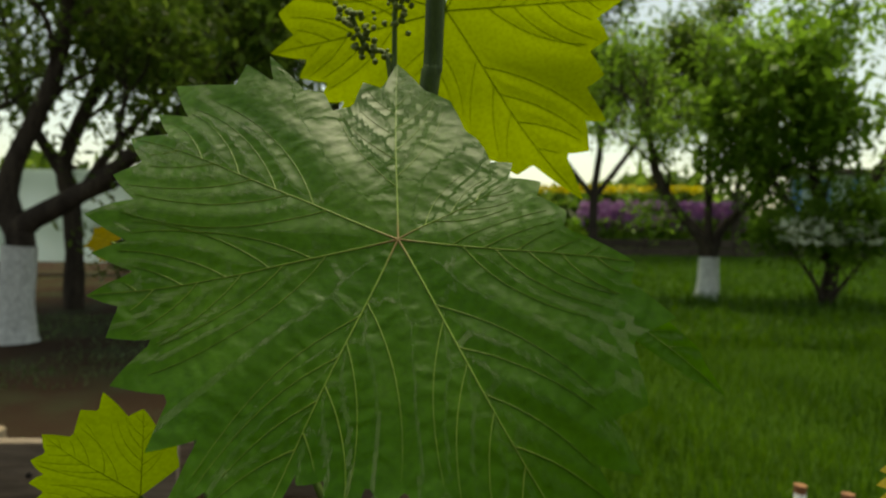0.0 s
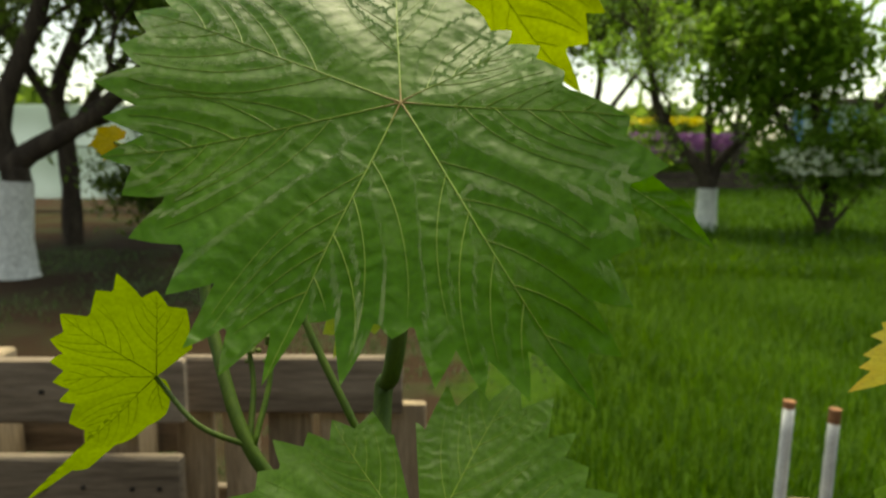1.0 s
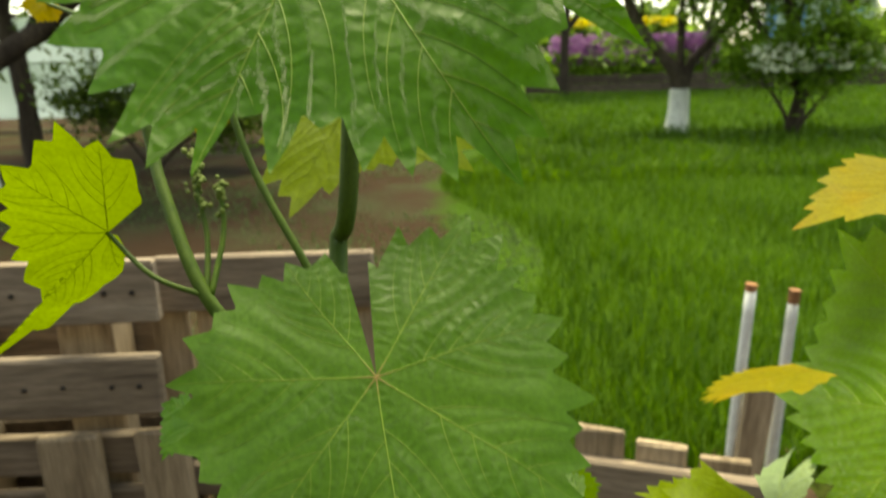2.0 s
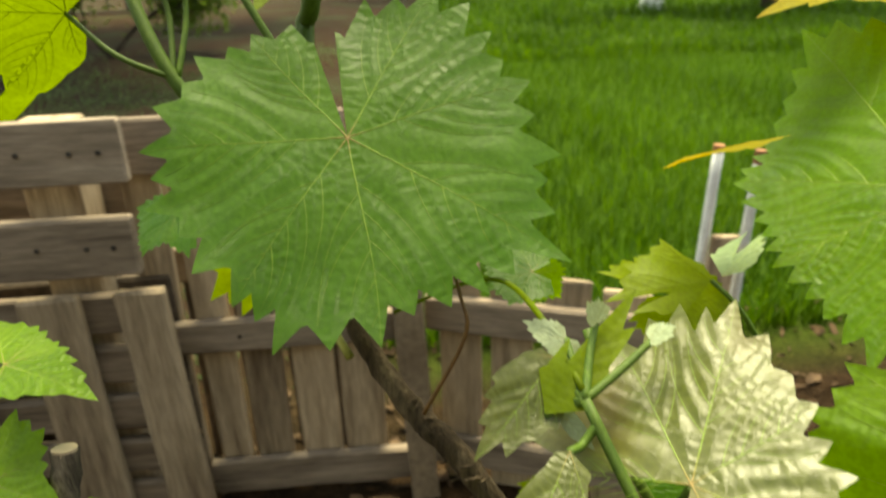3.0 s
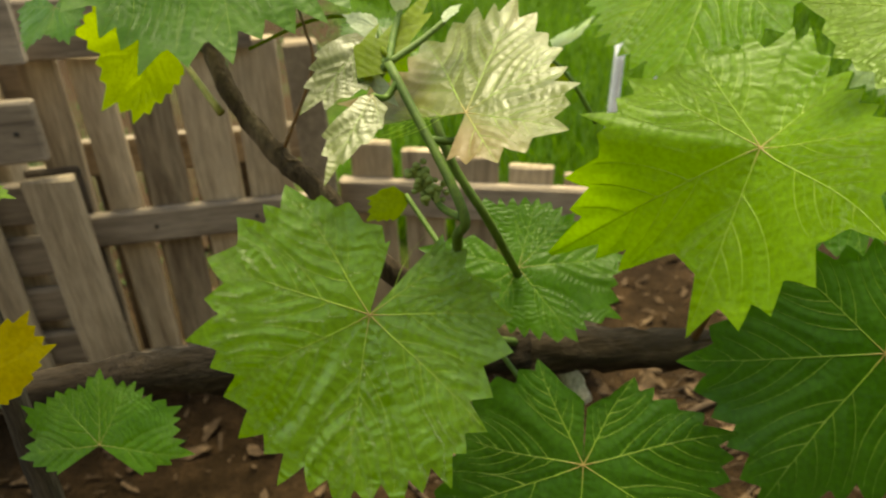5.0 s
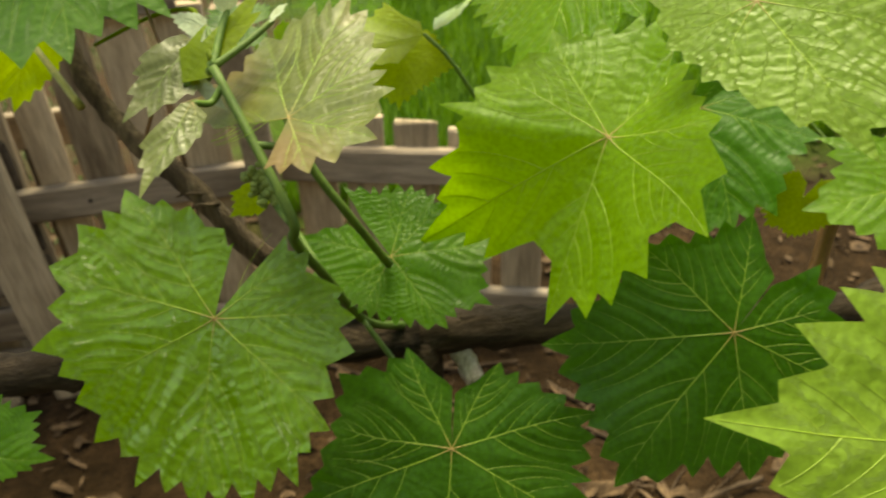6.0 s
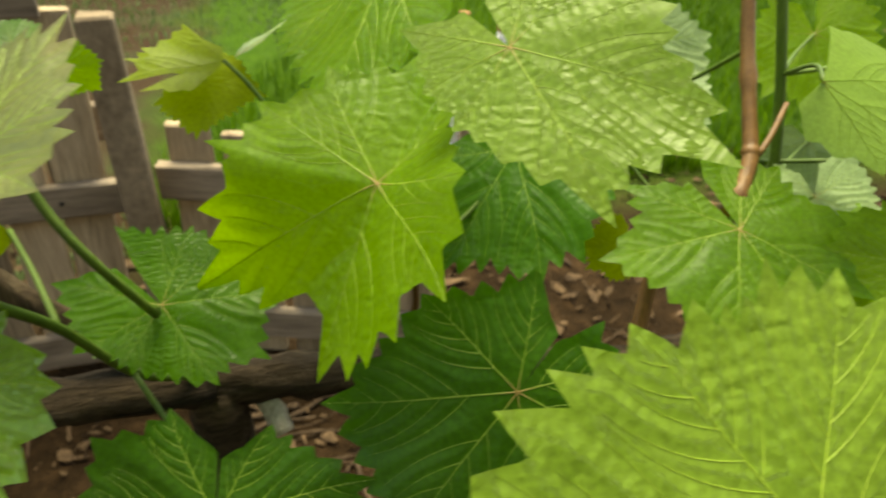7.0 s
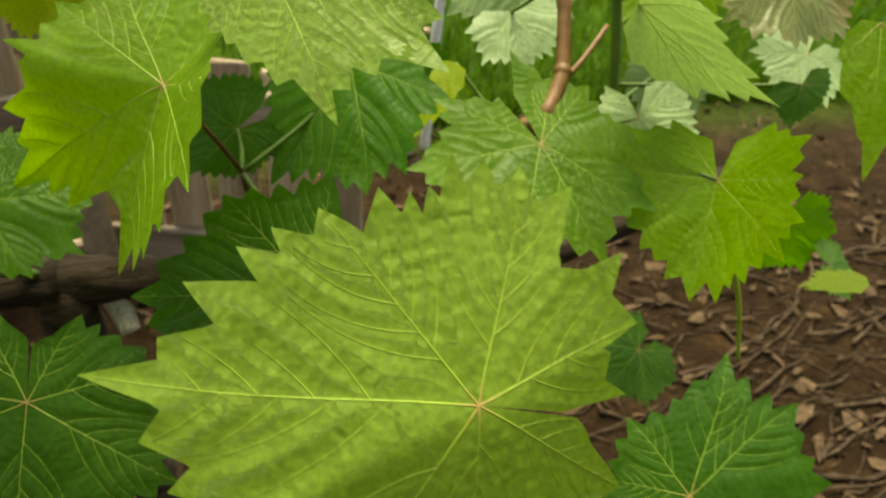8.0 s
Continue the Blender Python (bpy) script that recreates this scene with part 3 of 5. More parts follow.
# orchard on the bare soil
tree((-4.13, 7.04, 0.0), [
    ([(0, 0, 0), (0.06, 0, 0.95), (0.10, 0, 1.15), (0.75, 0.1, 1.55), (1.35, 0.2, 2.1), (2.1, 0.2, 2.75)], 0.15, 0.06, 0.8),
    ([(0.06, 0, 0.95), (-0.1, 0.1, 1.6), (0.35, 0.1, 2.6), (0.5, 0.2, 3.6)], 0.12, 0.06, 0.9),
    ([(0.0, 0, 1.1), (-0.6, 0.2, 1.9), (-1.2, 0.4, 2.8)], 0.10, 0.05, 0.9)],
    "old fruit tree with a lime-washed trunk on bare soil", foliage_dark, 11, 17000, 0.06, 0.75, 0.98)
tree((-4.9, 9.6, 0.0), [
    ([(0, 0, 0), (0.0, 0, 1.2), (-0.1, 0, 2.0), (0.4, 0.1, 3.2), (0.9, 0, 4.2)], 0.13, 0.07, 1.0),
    ([(0, 0, 1.4), (0.5, 0, 2.1), (1.2, 0.1, 2.9)], 0.08, 0.04, 0.9),
    ([(0, 0, 1.6), (-0.6, 0, 2.6), (-1.0, 0.3, 3.6)], 0.09, 0.05, 0.9)],
    "dark old fruit tree behind the lime-washed one", foliage_dark, 12, 20000, 0.065, 0.8)
tree((-3.3, 12.5, 0.0), [
    ([(0, 0, 0), (0.1, 0, 1.5), (0.0, 0, 3.0), (0.3, 0, 4.6)], 0.14, 0.06, 1.2),
    ([(0, 0, 1.3), (0.9, 0, 2.4), (1.6, 0, 3.4)], 0.09, 0.05, 1.1),
    ([(0, 0, 1.5), (-0.8, 0, 2.6), (-1.4, 0, 3.6)], 0.09, 0.05, 1.1)],
    "dense fruit tree deep in the orchard", foliage_dark, 13, 20000, 0.08, 0.9)
tree((-0.6, 17.0, 0.0), [
    ([(0, 0, 0), (0.1, 0, 1.5), (0.0, 0, 3.0), (0.3, 0, 5.2)], 0.15, 0.06, 1.5),
    ([(0, 0, 1.5), (1.2, 0, 2.8), (2.0, 0, 4.2)], 0.09, 0.05, 1.3)],
    "tall leafy tree behind the vine", foliage_dark, 14, 6000, 0.10, 0.8)
# trees on the lawn
tree((4.28, 11.5, 0.0), [
    ([(0, 0, 0), (0.01, 0, 0.68), (-0.10, 0, 0.96), (-0.48, 0.06, 1.4), (-0.83, 0.06, 2.0), (-1.0, 0, 2.7)], 0.15, 0.05, 0.75),
    ([(0.03, 0, 0.64), (0.22, 0.06, 1.1), (0.64, 0.06, 1.55), (1.1, 0.13, 2.2)], 0.095, 0.045, 0.75),
    ([(0.0, 0, 0.7), (0.06, 0.2, 1.5), (0.06, 0.25, 2.8)], 0.08, 0.04, 0.75)],
    "spreading fruit tree with a white lime-washed trunk on the lawn", foliage_lush, 15, 7500, 0.05, 0.5, 0.7)
tree((5.0, 24.0, 0.0), [
    ([(0, 0, 0), (0.0, 0, 2.0), (0.2, 0, 4.0), (0.1, 0, 6.2)], 0.17, 0.07, 1.7),
    ([(0, 0, 2.0), (1.2, 0, 3.6), (2.2, 0, 5.0)], 0.10, 0.06, 1.5),
    ([(0, 0, 2.0), (-1.2, 0, 3.6), (-1.8, 0, 5.0)], 0.10, 0.06, 1.5)],
    "tall dark tree beyond the flower bed", foliage_dark, 16, 15000, 0.13, 1.1)
tree((10.6, 26.0, 0.0), [
    ([(0, 0, 0), (0.0, 0, 2.0), (0.2, 0, 4.0), (0.1, 0, 6.0)], 0.17, 0.07, 1.7),
    ([(0, 0, 2.0), (1.2, 0, 3.6), (2.2, 0, 5.0)], 0.10, 0.06, 1.5),
    ([(0, 0, 2.0), (-1.2, 0, 3.6), (-1.8, 0, 5.0)], 0.10, 0.06, 1.5)],
    "tall airy tree at the back of the garden", foliage_dark, 17, 12000, 0.13, 1.1)
tree((5.9, 11.0, 0.0), [
    ([(0, 0, 0), (0.1, 0, 0.9), (-0.2, 0, 1.8), (-0.3, 0, 2.9)], 0.12, 0.06, 0.8),
    ([(0, 0, 0.7), (-0.5, -0.1, 1.3), (-0.9, 0, 2.0)], 0.08, 0.04, 0.7),
    ([(0, 0, 0.8), (0.6, 0, 1.7), (1.2, 0.1, 2.9)], 0.09, 0.05, 0.9)],
    "lush green tree with broad leaves beside the lawn", foliage_lush, 18, 9500, 0.095, 0.7, droop=0.15)
tree((5.7, 10.6, 0.0), [
    ([(0, 0, 0), (-0.2, 0, 0.4), (-0.5, 0, 0.8)], 0.04, 0.02, 0.45),
    ([(0, 0, 0), (0.3, 0, 0.4), (0.7, 0, 0.9)], 0.04, 0.02, 0.45),
    ([(0, 0, 0), (0.0, -0.2, 0.5), (0.1, -0.4, 0.9)], 0.04, 0.02, 0.45)],
    "rounded dark green shrub with pale flowers", foliage_lush, 19, 6000, 0.06, 0.45)
tree((-3.0, 8.6, 0.0), [
    ([(0, 0, 0), (-0.2, 0, 0.3), (-0.4, 0, 0.55)], 0.03, 0.015, 0.35),
    ([(0, 0, 0), (0.3, 0, 0.3), (0.6, 0, 0.5)], 0.03, 0.015, 0.35)],
    "low dark shrub under the orchard trees", foliage_dark, 20, 4000, 0.05, 0.4)


def far_woods():
    nr = np.random.default_rng(8)
    n = 26000
    a = nr.uniform(-1.25, 1.25, n)
    d = nr.uniform(38, 60, n)
    top = 2.5 + 0.9 * np.sin(a * 9) + 0.7 * np.sin(a * 23 + 1)
    x, y = np.sin(a) * d, np.cos(a) * d
    z = nr.uniform(0, 1, n) ** 0.8 * top
    pos = np.stack([x, y, z], 1)
    s = nr.uniform(0.25, 0.6, n)[:, None]
    u = nr.normal(0, 1, (n, 3)) * s
    w = nr.normal(0, 1, (n, 3)) * s * 0.6
    v = np.stack([pos - u, pos + w, pos + u, pos - w], 1)
    me = bpy.data.meshes.new("far_trees")
    me.from_pydata(v.reshape(-1, 3).tolist(), [], (np.arange(n)[:, None] * 4 + np.arange(4)).tolist())
    tagged(mesh_part("far_trees", me, foliage_dark), "distant dark belt of garden trees", "trees", kind="stuff")


far_woods()


def petals(name, label, n, area, height, size, material, seed):
    nr = np.random.default_rng(seed)
    pos = np.stack([nr.uniform(area[0], area[1], n), nr.uniform(area[2], area[3], n), nr.uniform(height[0], height[1], n)], 1)
    u, w = nr.normal(0, size, (n, 3)), nr.normal(0, size, (n, 3))
    v = np.stack([pos - u, pos + w, pos + u, pos - w], 1)
    me = bpy.data.meshes.new(name)
    me.from_pydata(v.reshape(-1, 3).tolist(), [], (np.arange(n)[:, None] * 4 + np.arange(4)).tolist())
    tagged(mesh_part(name, me, material), label, "flowers", kind="stuff")


petals("purple_flowers", "bed of purple flowers at the back of the garden", 2600, (5.2, 11.5, 27.0, 28.0), (0.9, 2.0), 0.06, petal_purple, 31)
petals("flower_greenery", "green leaves of the flower bed", 3000, (4.8, 15.0, 26.8, 28.2), (0.0, 1.3), 0.09, foliage_lush, 32)
petals("yellow_flowers", "strip of yellow flowers far behind", 700, (4.0, 12.0, 33.0, 34.0), (2.6, 2.9), 0.07, petal_yellow, 33)
petals("pale_flowers", "pale white flower heads on the shrub", 420, (4.8, 6.6, 9.7, 10.5), (0.95, 1.3), 0.035, petal_white, 34)
# trees end


# ---- pallets of the compost bin ----
def board_mesh(w, d, h, seed, bevel=0.004):
    """A sawn board, w along x, d thick along y, h along z, centre at its middle, edges worn."""
    rng = random.Random(seed)
    bm = bmesh.new()
    bmesh.ops.create_cube(bm, size=1)
    bmesh.ops.scale(bm, vec=(w, d, h), verts=bm.verts)
    long_axis = 0 if w > h else 2
    bmesh.ops.subdivide_edges(bm, edges=[e for e in bm.edges if abs((e.verts[0].co - e.verts[1].co)[long_axis]) > 1e-5], cuts=3)
    bmesh.ops.bevel(bm, geom=[e for e in bm.edges if e.is_manifold and e.calc_face_angle(0) > 0.5], offset=bevel, segments=1, affect="EDGES")
    for v in bm.verts:
        v.co += Vector((rng.uniform(-1, 1), rng.uniform(-1, 1), rng.uniform(-1, 1))) * 0.0018
    return bm


def board(parent, x0, x1, z0, z1, y, thick=0.02, seed=0, lean=0.0, name="board", material=None, nails=()):
    """One board of a pallet; local to the pallet's empty. nails: shares of its width and height."""
    w, h = x1 - x0, z1 - z0
    ob = part(name, board_mesh(w, thick, h, seed), material or (wood_along if w > h else wood_up), parent)
    ob.matrix_basis = pose((x0 + x1) / 2, y, (z0 + z1) / 2, 0, lean, 0)
    for fx, fz in nails:
        bm = bmesh.new()
        bmesh.ops.create_cone(bm, cap_ends=True, segments=10, radius1=0.0045, radius2=0.0035, depth=0.004)
        nail = part("nail", bm, nail_iron, ob)
        nail.matrix_basis = pose((fx - 0.5) * w, -thick / 2 - 0.001, (fz - 0.5) * h, 90)
    return ob


def pallets():
    zg = 0.10
    top = thing("pallet", "weathered grey-brown wooden pallet standing upright", "pallet", (0, 1.165, zg), "pallets of the compost bin")
    for k, (a, b) in enumerate(((0.806, 0.905), (0.652, 0.752))):
        board(top, -1.05, -0.285 - 0.01 * k, a - zg, b - zg, 0, 0.022, k, nails=((0.72, 0.5), (0.80, 0.52), (0.9, 0.5), (0.955, 0.5)))
    for k, x in enumerate((-0.95, -0.70, -0.47)):
        board(top, x, x + 0.09, 0.0, 0.79, 0.08, 0.08, 10 + k, name="post")
    board(top, -1.05, -0.29, 0.60, 0.69, 0.135, 0.02, 21, name="back_board")
    board(top, -1.05, -0.29, 0.40, 0.49, 0.135, 0.02, 22, name="back_board")

    low = thing("pallet", "small weathered pallet panel leaning in the corner", "pallet", (0, 1.165, zg), "pallets of the compost bin")
    board(low, -0.505, -0.405, 0.0, 0.515, 0.0, 0.022, 31, name="upright", lean=-0.5)
    board(low, -0.343, -0.262, 0.0, 0.522, 0.0, 0.022, 32, name="upright", lean=-1.5)
    board(low, -0.72, -0.60, 0.0, 0.50, 0.0, 0.022, 33, name="upright")
    for k, (a, b) in enumerate(((0.036, 0.118), (0.134, 0.216), (0.232, 0.312), (0.328, 0.412), (0.428, 0.512))):
        board(low, -0.74, -0.272 - 0.004 * k, a + 0.006, b - 0.006, 0.024, 0.02, 40 + k, name="slat")
    # rear slats added in dark colour, standing in for shade in the slots
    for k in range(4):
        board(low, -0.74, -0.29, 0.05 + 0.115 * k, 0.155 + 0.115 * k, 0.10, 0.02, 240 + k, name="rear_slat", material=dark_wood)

    back = thing("pallet", "upright wooden pallet with vertical slats and cross boards", "pallet", (0, 1.25, zg), "pallets of the compost bin")
    for k, (x, w) in enumerate(((-0.345, 0.062), (-0.262, 0.060), (-0.188, 0.072), (-0.099, 0.079), (-0.009, 0.082))):
        board(back, x, x + w, 0.03, 0.70 - 0.01 * (k % 2), 0.022, 0.018, 50 + k, name="slat", lean=(0.4, -0.5, 0.3, -0.3, 0.6)[k])
    # dark slats behind the gaps stand in for the bin's inner shade
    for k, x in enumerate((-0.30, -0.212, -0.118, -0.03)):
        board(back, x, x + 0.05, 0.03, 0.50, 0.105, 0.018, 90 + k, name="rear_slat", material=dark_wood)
    board(back, -0.345, 0.10, 0.45, 0.52, 0.09, 0.018, 64, name="rear_board")
    board(back, -0.302, 0.10, 0.347, 0.411, 0.0, 0.022, 60, name="cross_board", nails=((0.3, 0.5), (0.75, 0.5)))
    board(back, -0.28, 0.125, 0.02, 0.095, 0.0, 0.022, 61, name="cross_board")
    board(back, -0.32, 0.04, 0.69, 0.785, 0.0, 0.022, 62, name="cross_board")
    board(back, 0.103, 0.157, 0.0, 0.70, -0.03, 0.05, 63, lean=-2, name="post", material=old_wood)

    side = thing("pallet", "grey wooden pallet side seen at a slant", "pallet", (0.16, 1.26, zg), "pallets of the compost bin")
    for k in range(5):
        board(side, 0.02 + 0.10 * k, 0.10 + 0.10 * k, 0.0, 0.50 - 0.012 * k, 0.02, 0.018, 70 + k, name="slat")
    board(side, 0.0, 0.52, 0.05, 0.12, 0.0, 0.022, 80, name="cross_board")
    board(side, 0.0, 0.52, 0.36, 0.43, 0.0, 0.022, 81, name="cross_board")
    side.rotation_euler = (0, 0, radians(-20))


pallets()


def stake(at, top, radius, material, seed, label, tip_material=None, tip=0.05):
    base = Vector(at)
    s = thing("stake", label, "stake", base, "stakes at the lawn edge")
    line = [Vector((0, 0, -0.05)), Vector((0.01, 0, (top - at[2]) * 0.5)), Vector((0.02, 0, top - at[2]))]
    part("pole", tube(bend(line, 4), taper(9, radius * 1.1, radius), 12, 0.03, seed), material, s, "", True)
    part("end", tube([(0.0185, 0, top - at[2] - tip), (0.02, 0, top - at[2] + 0.003)], [radius * 1.07] * 2, 12, 0.03, seed), tip_material or material, s)


def far_things():
    fence = thing("garden_fence", "low dark board fence round the flower bed", "fence", (4.0, 25.6, 0.0))
    for k in range(9):
        for r in range(2):
            board(fence, 1.6 * k, 1.6 * k + 1.58, 0.02 + 0.30 * r, 0.30 + 0.30 * r, 0.0, 0.05, 100 + k + 20 * r, material=dark_wood)
        board(fence, 1.6 * k - 0.05, 1.6 * k + 0.05, 0.0, 0.66, 0.07, 0.08, 140 + k, material=dark_wood, name="post")
    wall = thing("garden_wall", "pale whitish panel fence behind the orchard", "fence", (-14.0, 15.5, 0.0))
    for k in range(7):
        board(wall, 1.5 * k, 1.5 * k + 1.47, 0.25, 1.35, 0.0, 0.05, 160 + k, material=wall_white, name="panel")
        board(wall, 1.5 * k, 1.5 * k + 1.47, 1.38, 2.25, 0.0, 0.05, 170 + k, material=wall_white, name="panel")
        board(wall, 1.5 * k - 0.06, 1.5 * k + 0.03, 0.0, 2.35, 0.07, 0.09, 180 + k, material=dark_wood, name="post")
    shed = thing("garden_shed", "pale garden shed with blue door frames", "shed", (13.2, 27.5, 0.0))
    board(shed, 0.0, 4.2, 0.0, 3.1, 0.0, 0.2, 191, material=wall_white, name="front_wall")
    board(shed, -0.3, 4.5, 3.1, 3.3, 0.2, 1.6, 192, material=dark_wood, name="roof")
    for k in range(4):
        board(shed, 0.1 + 1.1 * k, 0.4 + 1.1 * k, 0.0, 2.9, -0.14, 0.06, 193 + k, material=blue_paint, name="door_frame")


far_things()

plank = thing("plank", "short pale plank standing beside the stakes", "plank", (0.895, 1.62, 0.08))
board(plank, -0.035, 0.035, 0.0, 0.37, 0.0, 0.02, 201, lean=4)


stake((0.855, 1.647, 0.08), 0.667, 0.0125, white_paint, 1, "thin white-painted metal stake with a rusty top", rust, 0.014)
stake((0.955, 1.641, 0.08), 0.651, 0.0125, white_paint, 2, "thin white-painted metal stake with a rusty top", rust, 0.03)


# ---- the vine ----
def shoot(label, points, r0, r1, material, name="vine_shoot", nodes=0.0, seed=0, wobble=0.03, sides=12):
    base = Vector(points[0])
    s = thing(name, label, "vine", base, "shoots of the grapevine")
    line = [p - base for p in bend(points, 8)]
    LINES[s.name] = [p + base for p in line]
    n = len(line)
    radii = taper(n, r0, r1)
    if nodes:
        step = max(2, int(nodes / max(1e-6, (line[-1] - line[0]).length / n)))
        radii = [r * (1.3 if k % step == 0 else 1.0) for k, r in enumerate(radii)]
    part("stem", tube(line, radii, sides, wobble, seed), material, s, "", True)
    return s


def side_stem(s, name, points, r0, r1, material, wobble=0.03, seed=0):
    line = [p - s.location for p in bend(points, 7)]
    return part(name, tube(line, taper(len(line), r0, r1), 10, wobble, seed), material, s, "", True)


# shoots begin
def old_vine():
    v = thing("grapevine", "old grapevine trunk and arms with dark peeling bark", "vine", (0.28, 0.37, 0.10))
    def go(name, pts, r0, r1, seed):
        line = [p - v.location for p in bend(pts, 12)]
        part(name, tube(line, taper(len(line), r0, r1), 16, 0.16, seed), old_bark, v, "", True)
    go("trunk", [(0.28, 0.37, 0.05), (0.30, 0.38, 0.35), (0.26, 0.36, 0.62), (0.25, 0.343, 0.80)], 0.022, 0.016, 1)
    go("arm", [(-0.22, 0.33, 0.83), (-0.009, 0.325, 0.832), (0.05, 0.318, 0.838), (0.12, 0.325, 0.822), (0.25, 0.343, 0.80)], 0.009, 0.014, 2)
    go("arm", [(0.25, 0.343, 0.80), (0.36, 0.338, 0.785), (0.51, 0.31, 0.78), (0.60, 0.325, 0.78), (0.80, 0.38, 0.79)], 0.014, 0.009, 3)
    for k, (a, b, r) in enumerate((((0.268, 0.352, 0.792), (0.286, 0.326, 0.764), 0.0085), ((0.225, 0.36, 0.80), (0.205, 0.348, 0.785), 0.007))):
        line = [p - v.location for p in bend([a, Vector(a).lerp(Vector(b), 0.5) + Vector((0.002, 0, 0.003)), b], 5)]
        part("pruned_stub", tube(line, taper(len(line), r, r * 0.75), 12, 0.18, 40 + k), peeled_wood, v, "pale peeled wood", True)
    return v


old_vine()
s1 = shoot("tall vine shoot, woody below and green above", [(0.25, 0.342, 0.805), (0.173, 0.348, 0.864), (0.141, 0.352, 0.914), (0.12, 0.365, 0.933), (0.10, 0.381, 0.961), (0.09, 0.40, 0.985)], 0.0068, 0.0045, bark, wobble=0.14)
side_stem(s1, "green_stem", [(0.09, 0.40, 0.983), (0.08, 0.44, 1.03), (0.077, 0.478, 1.089), (0.085, 0.467, 1.12), (0.10, 0.468, 1.288), (0.103, 0.47, 1.326), (0.108, 0.47, 1.55)], 0.0052, 0.0044, green_stem)
LINES[s1.name] += [Vector((0.08, 0.44, 1.03)), Vector((0.077, 0.478, 1.089)), Vector((0.09, 0.467, 1.2)), Vector((0.103, 0.47, 1.34))]
side_stem(s1, "leaf_stalk", [(0.028, 0.474, 1.166), (0.041, 0.464, 1.13), (0.068, 0.446, 1.082), (0.08, 0.45, 1.05)], 0.0017, 0.0021, green_stem)
side_stem(s1, "stub", [(0.073, 0.406, 0.979), (0.093, 0.379, 0.954)], 0.0015, 0.0022, vein_rose)
side_stem(s1, "tendril", [(0.125, 0.345, 0.945), (0.143, 0.341, 0.984), (0.142, 0.347, 1.0), (0.139, 0.355, 1.012)], 0.0010, 0.0007, red_stem)
rng_strip = random.Random(12)
for k in range(9):
    at = Vector((0.150, 0.350, 0.898)).lerp(Vector((0.118, 0.366, 0.937)), rng_strip.random())
    out = Vector((rng_strip.uniform(-0.016, 0.004), rng_strip.uniform(-0.012, 0.002), rng_strip.uniform(-0.003, 0.014)))
    side_stem(s1, "bark_strip", [at, at + out * 0.5 + Vector((0.004, 0, 0.002)), at + out], 0.0017, 0.0005, bark, 0.3, k)
s2 = shoot("slender green vine shoot with flower buds", [(0.09, 0.40, 0.983), (0.05, 0.44, 1.03), (0.016, 0.447, 1.074), (-0.006, 0.47, 1.12), (-0.015, 0.484, 1.149), (-0.02, 0.49, 1.20)], 0.0038, 0.0026, green_stem)
s3 = shoot("green vine shoot with bronze young leaves", [(0.25, 0.343, 0.805), (0.22, 0.31, 0.84), (0.200, 0.275, 0.90), (0.191, 0.238, 0.942), (0.191, 0.23, 0.96), (0.172, 0.268, 1.003)], 0.0026, 0.0017, green_stem)
side_stem(s3, "leaf_stalk", [(0.19, 0.33, 0.99), (0.195, 0.305, 0.965), (0.202, 0.296, 0.945), (0.216, 0.290, 0.920), (0.234, 0.300, 0.882)], 0.0020, 0.0022, green_stem)
side_stem(s3, "growing_tip", [(0.172, 0.27, 1.005), (0.166, 0.31, 1.010), (0.159, 0.345, 1.006), (0.142, 0.35, 1.003), (0.115, 0.349, 0.993)], 0.0013, 0.0008, young)
s4 = shoot("green vine shoot with bright leaves", [(0.36, 0.338, 0.785), (0.366, 0.325, 0.84), (0.363, 0.32, 0.875)], 0.0028, 0.0016, red_stem)
s5 = shoot("reddish-brown vine shoot above the arm", [(0.51, 0.31, 0.78), (0.53, 0.33, 0.85), (0.525, 0.30, 0.895), (0.518, 0.270, 0.915), (0.532, 0.28, 0.933), (0.538, 0.292, 0.947), (0.545, 0.32, 0.99), (0.55, 0.35, 1.06)], 0.0052, 0.0036, red_stem, nodes=0.05)
side_stem(s5, "leaf_stalk", [(0.532, 0.28, 0.933), (0.55, 0.29, 0.942), (0.574, 0.309, 0.953)], 0.0018, 0.0015, red_stem)
side_stem(s5, "tendril", [(0.613, 0.200, 0.865), (0.631, 0.195, 0.823), (0.648, 0.192, 0.774)], 0.0017, 0.0012, vein_bright)
s6 = shoot("green vine shoot at the arm's end", [(0.60, 0.325, 0.78), (0.61, 0.34, 0.90), (0.59, 0.37, 1.05)], 0.004, 0.003, green_stem)
s7 = shoot("young vine shoot beside the old stake", [(-0.06, 0.327, 0.832), (-0.07, 0.30, 0.90), (-0.07, 0.29, 0.96)], 0.004, 0.003, green_stem)


def flower_cluster(s, points, count, seed, spread=0.006):
    """A young bunch: a thin stalk with many tight green buds."""
    rng = random.Random(seed)
    line = bend(points, 6)
    bunch = part("flower_stalk", tube([p - s.location for p in line], taper(len(line), 0.0016, 0.0009), 8), green_stem, s, "", True)
    bm = bmesh.new()
    for k in range(count):
        p = line[rng.randrange(len(line) // 2, len(line))] - s.location
        p = p + Vector((rng.gauss(0, spread), rng.gauss(0, spread * 0.6), rng.gauss(0, spread * 0.6)))
        bmesh.ops.create_icosphere(bm, subdivisions=1, radius=rng.uniform(0.0011, 0.0019), matrix=Matrix.Translation(p))
    part("inflorescence", bm, bud_green, bunch, "tight dark green buds", True)


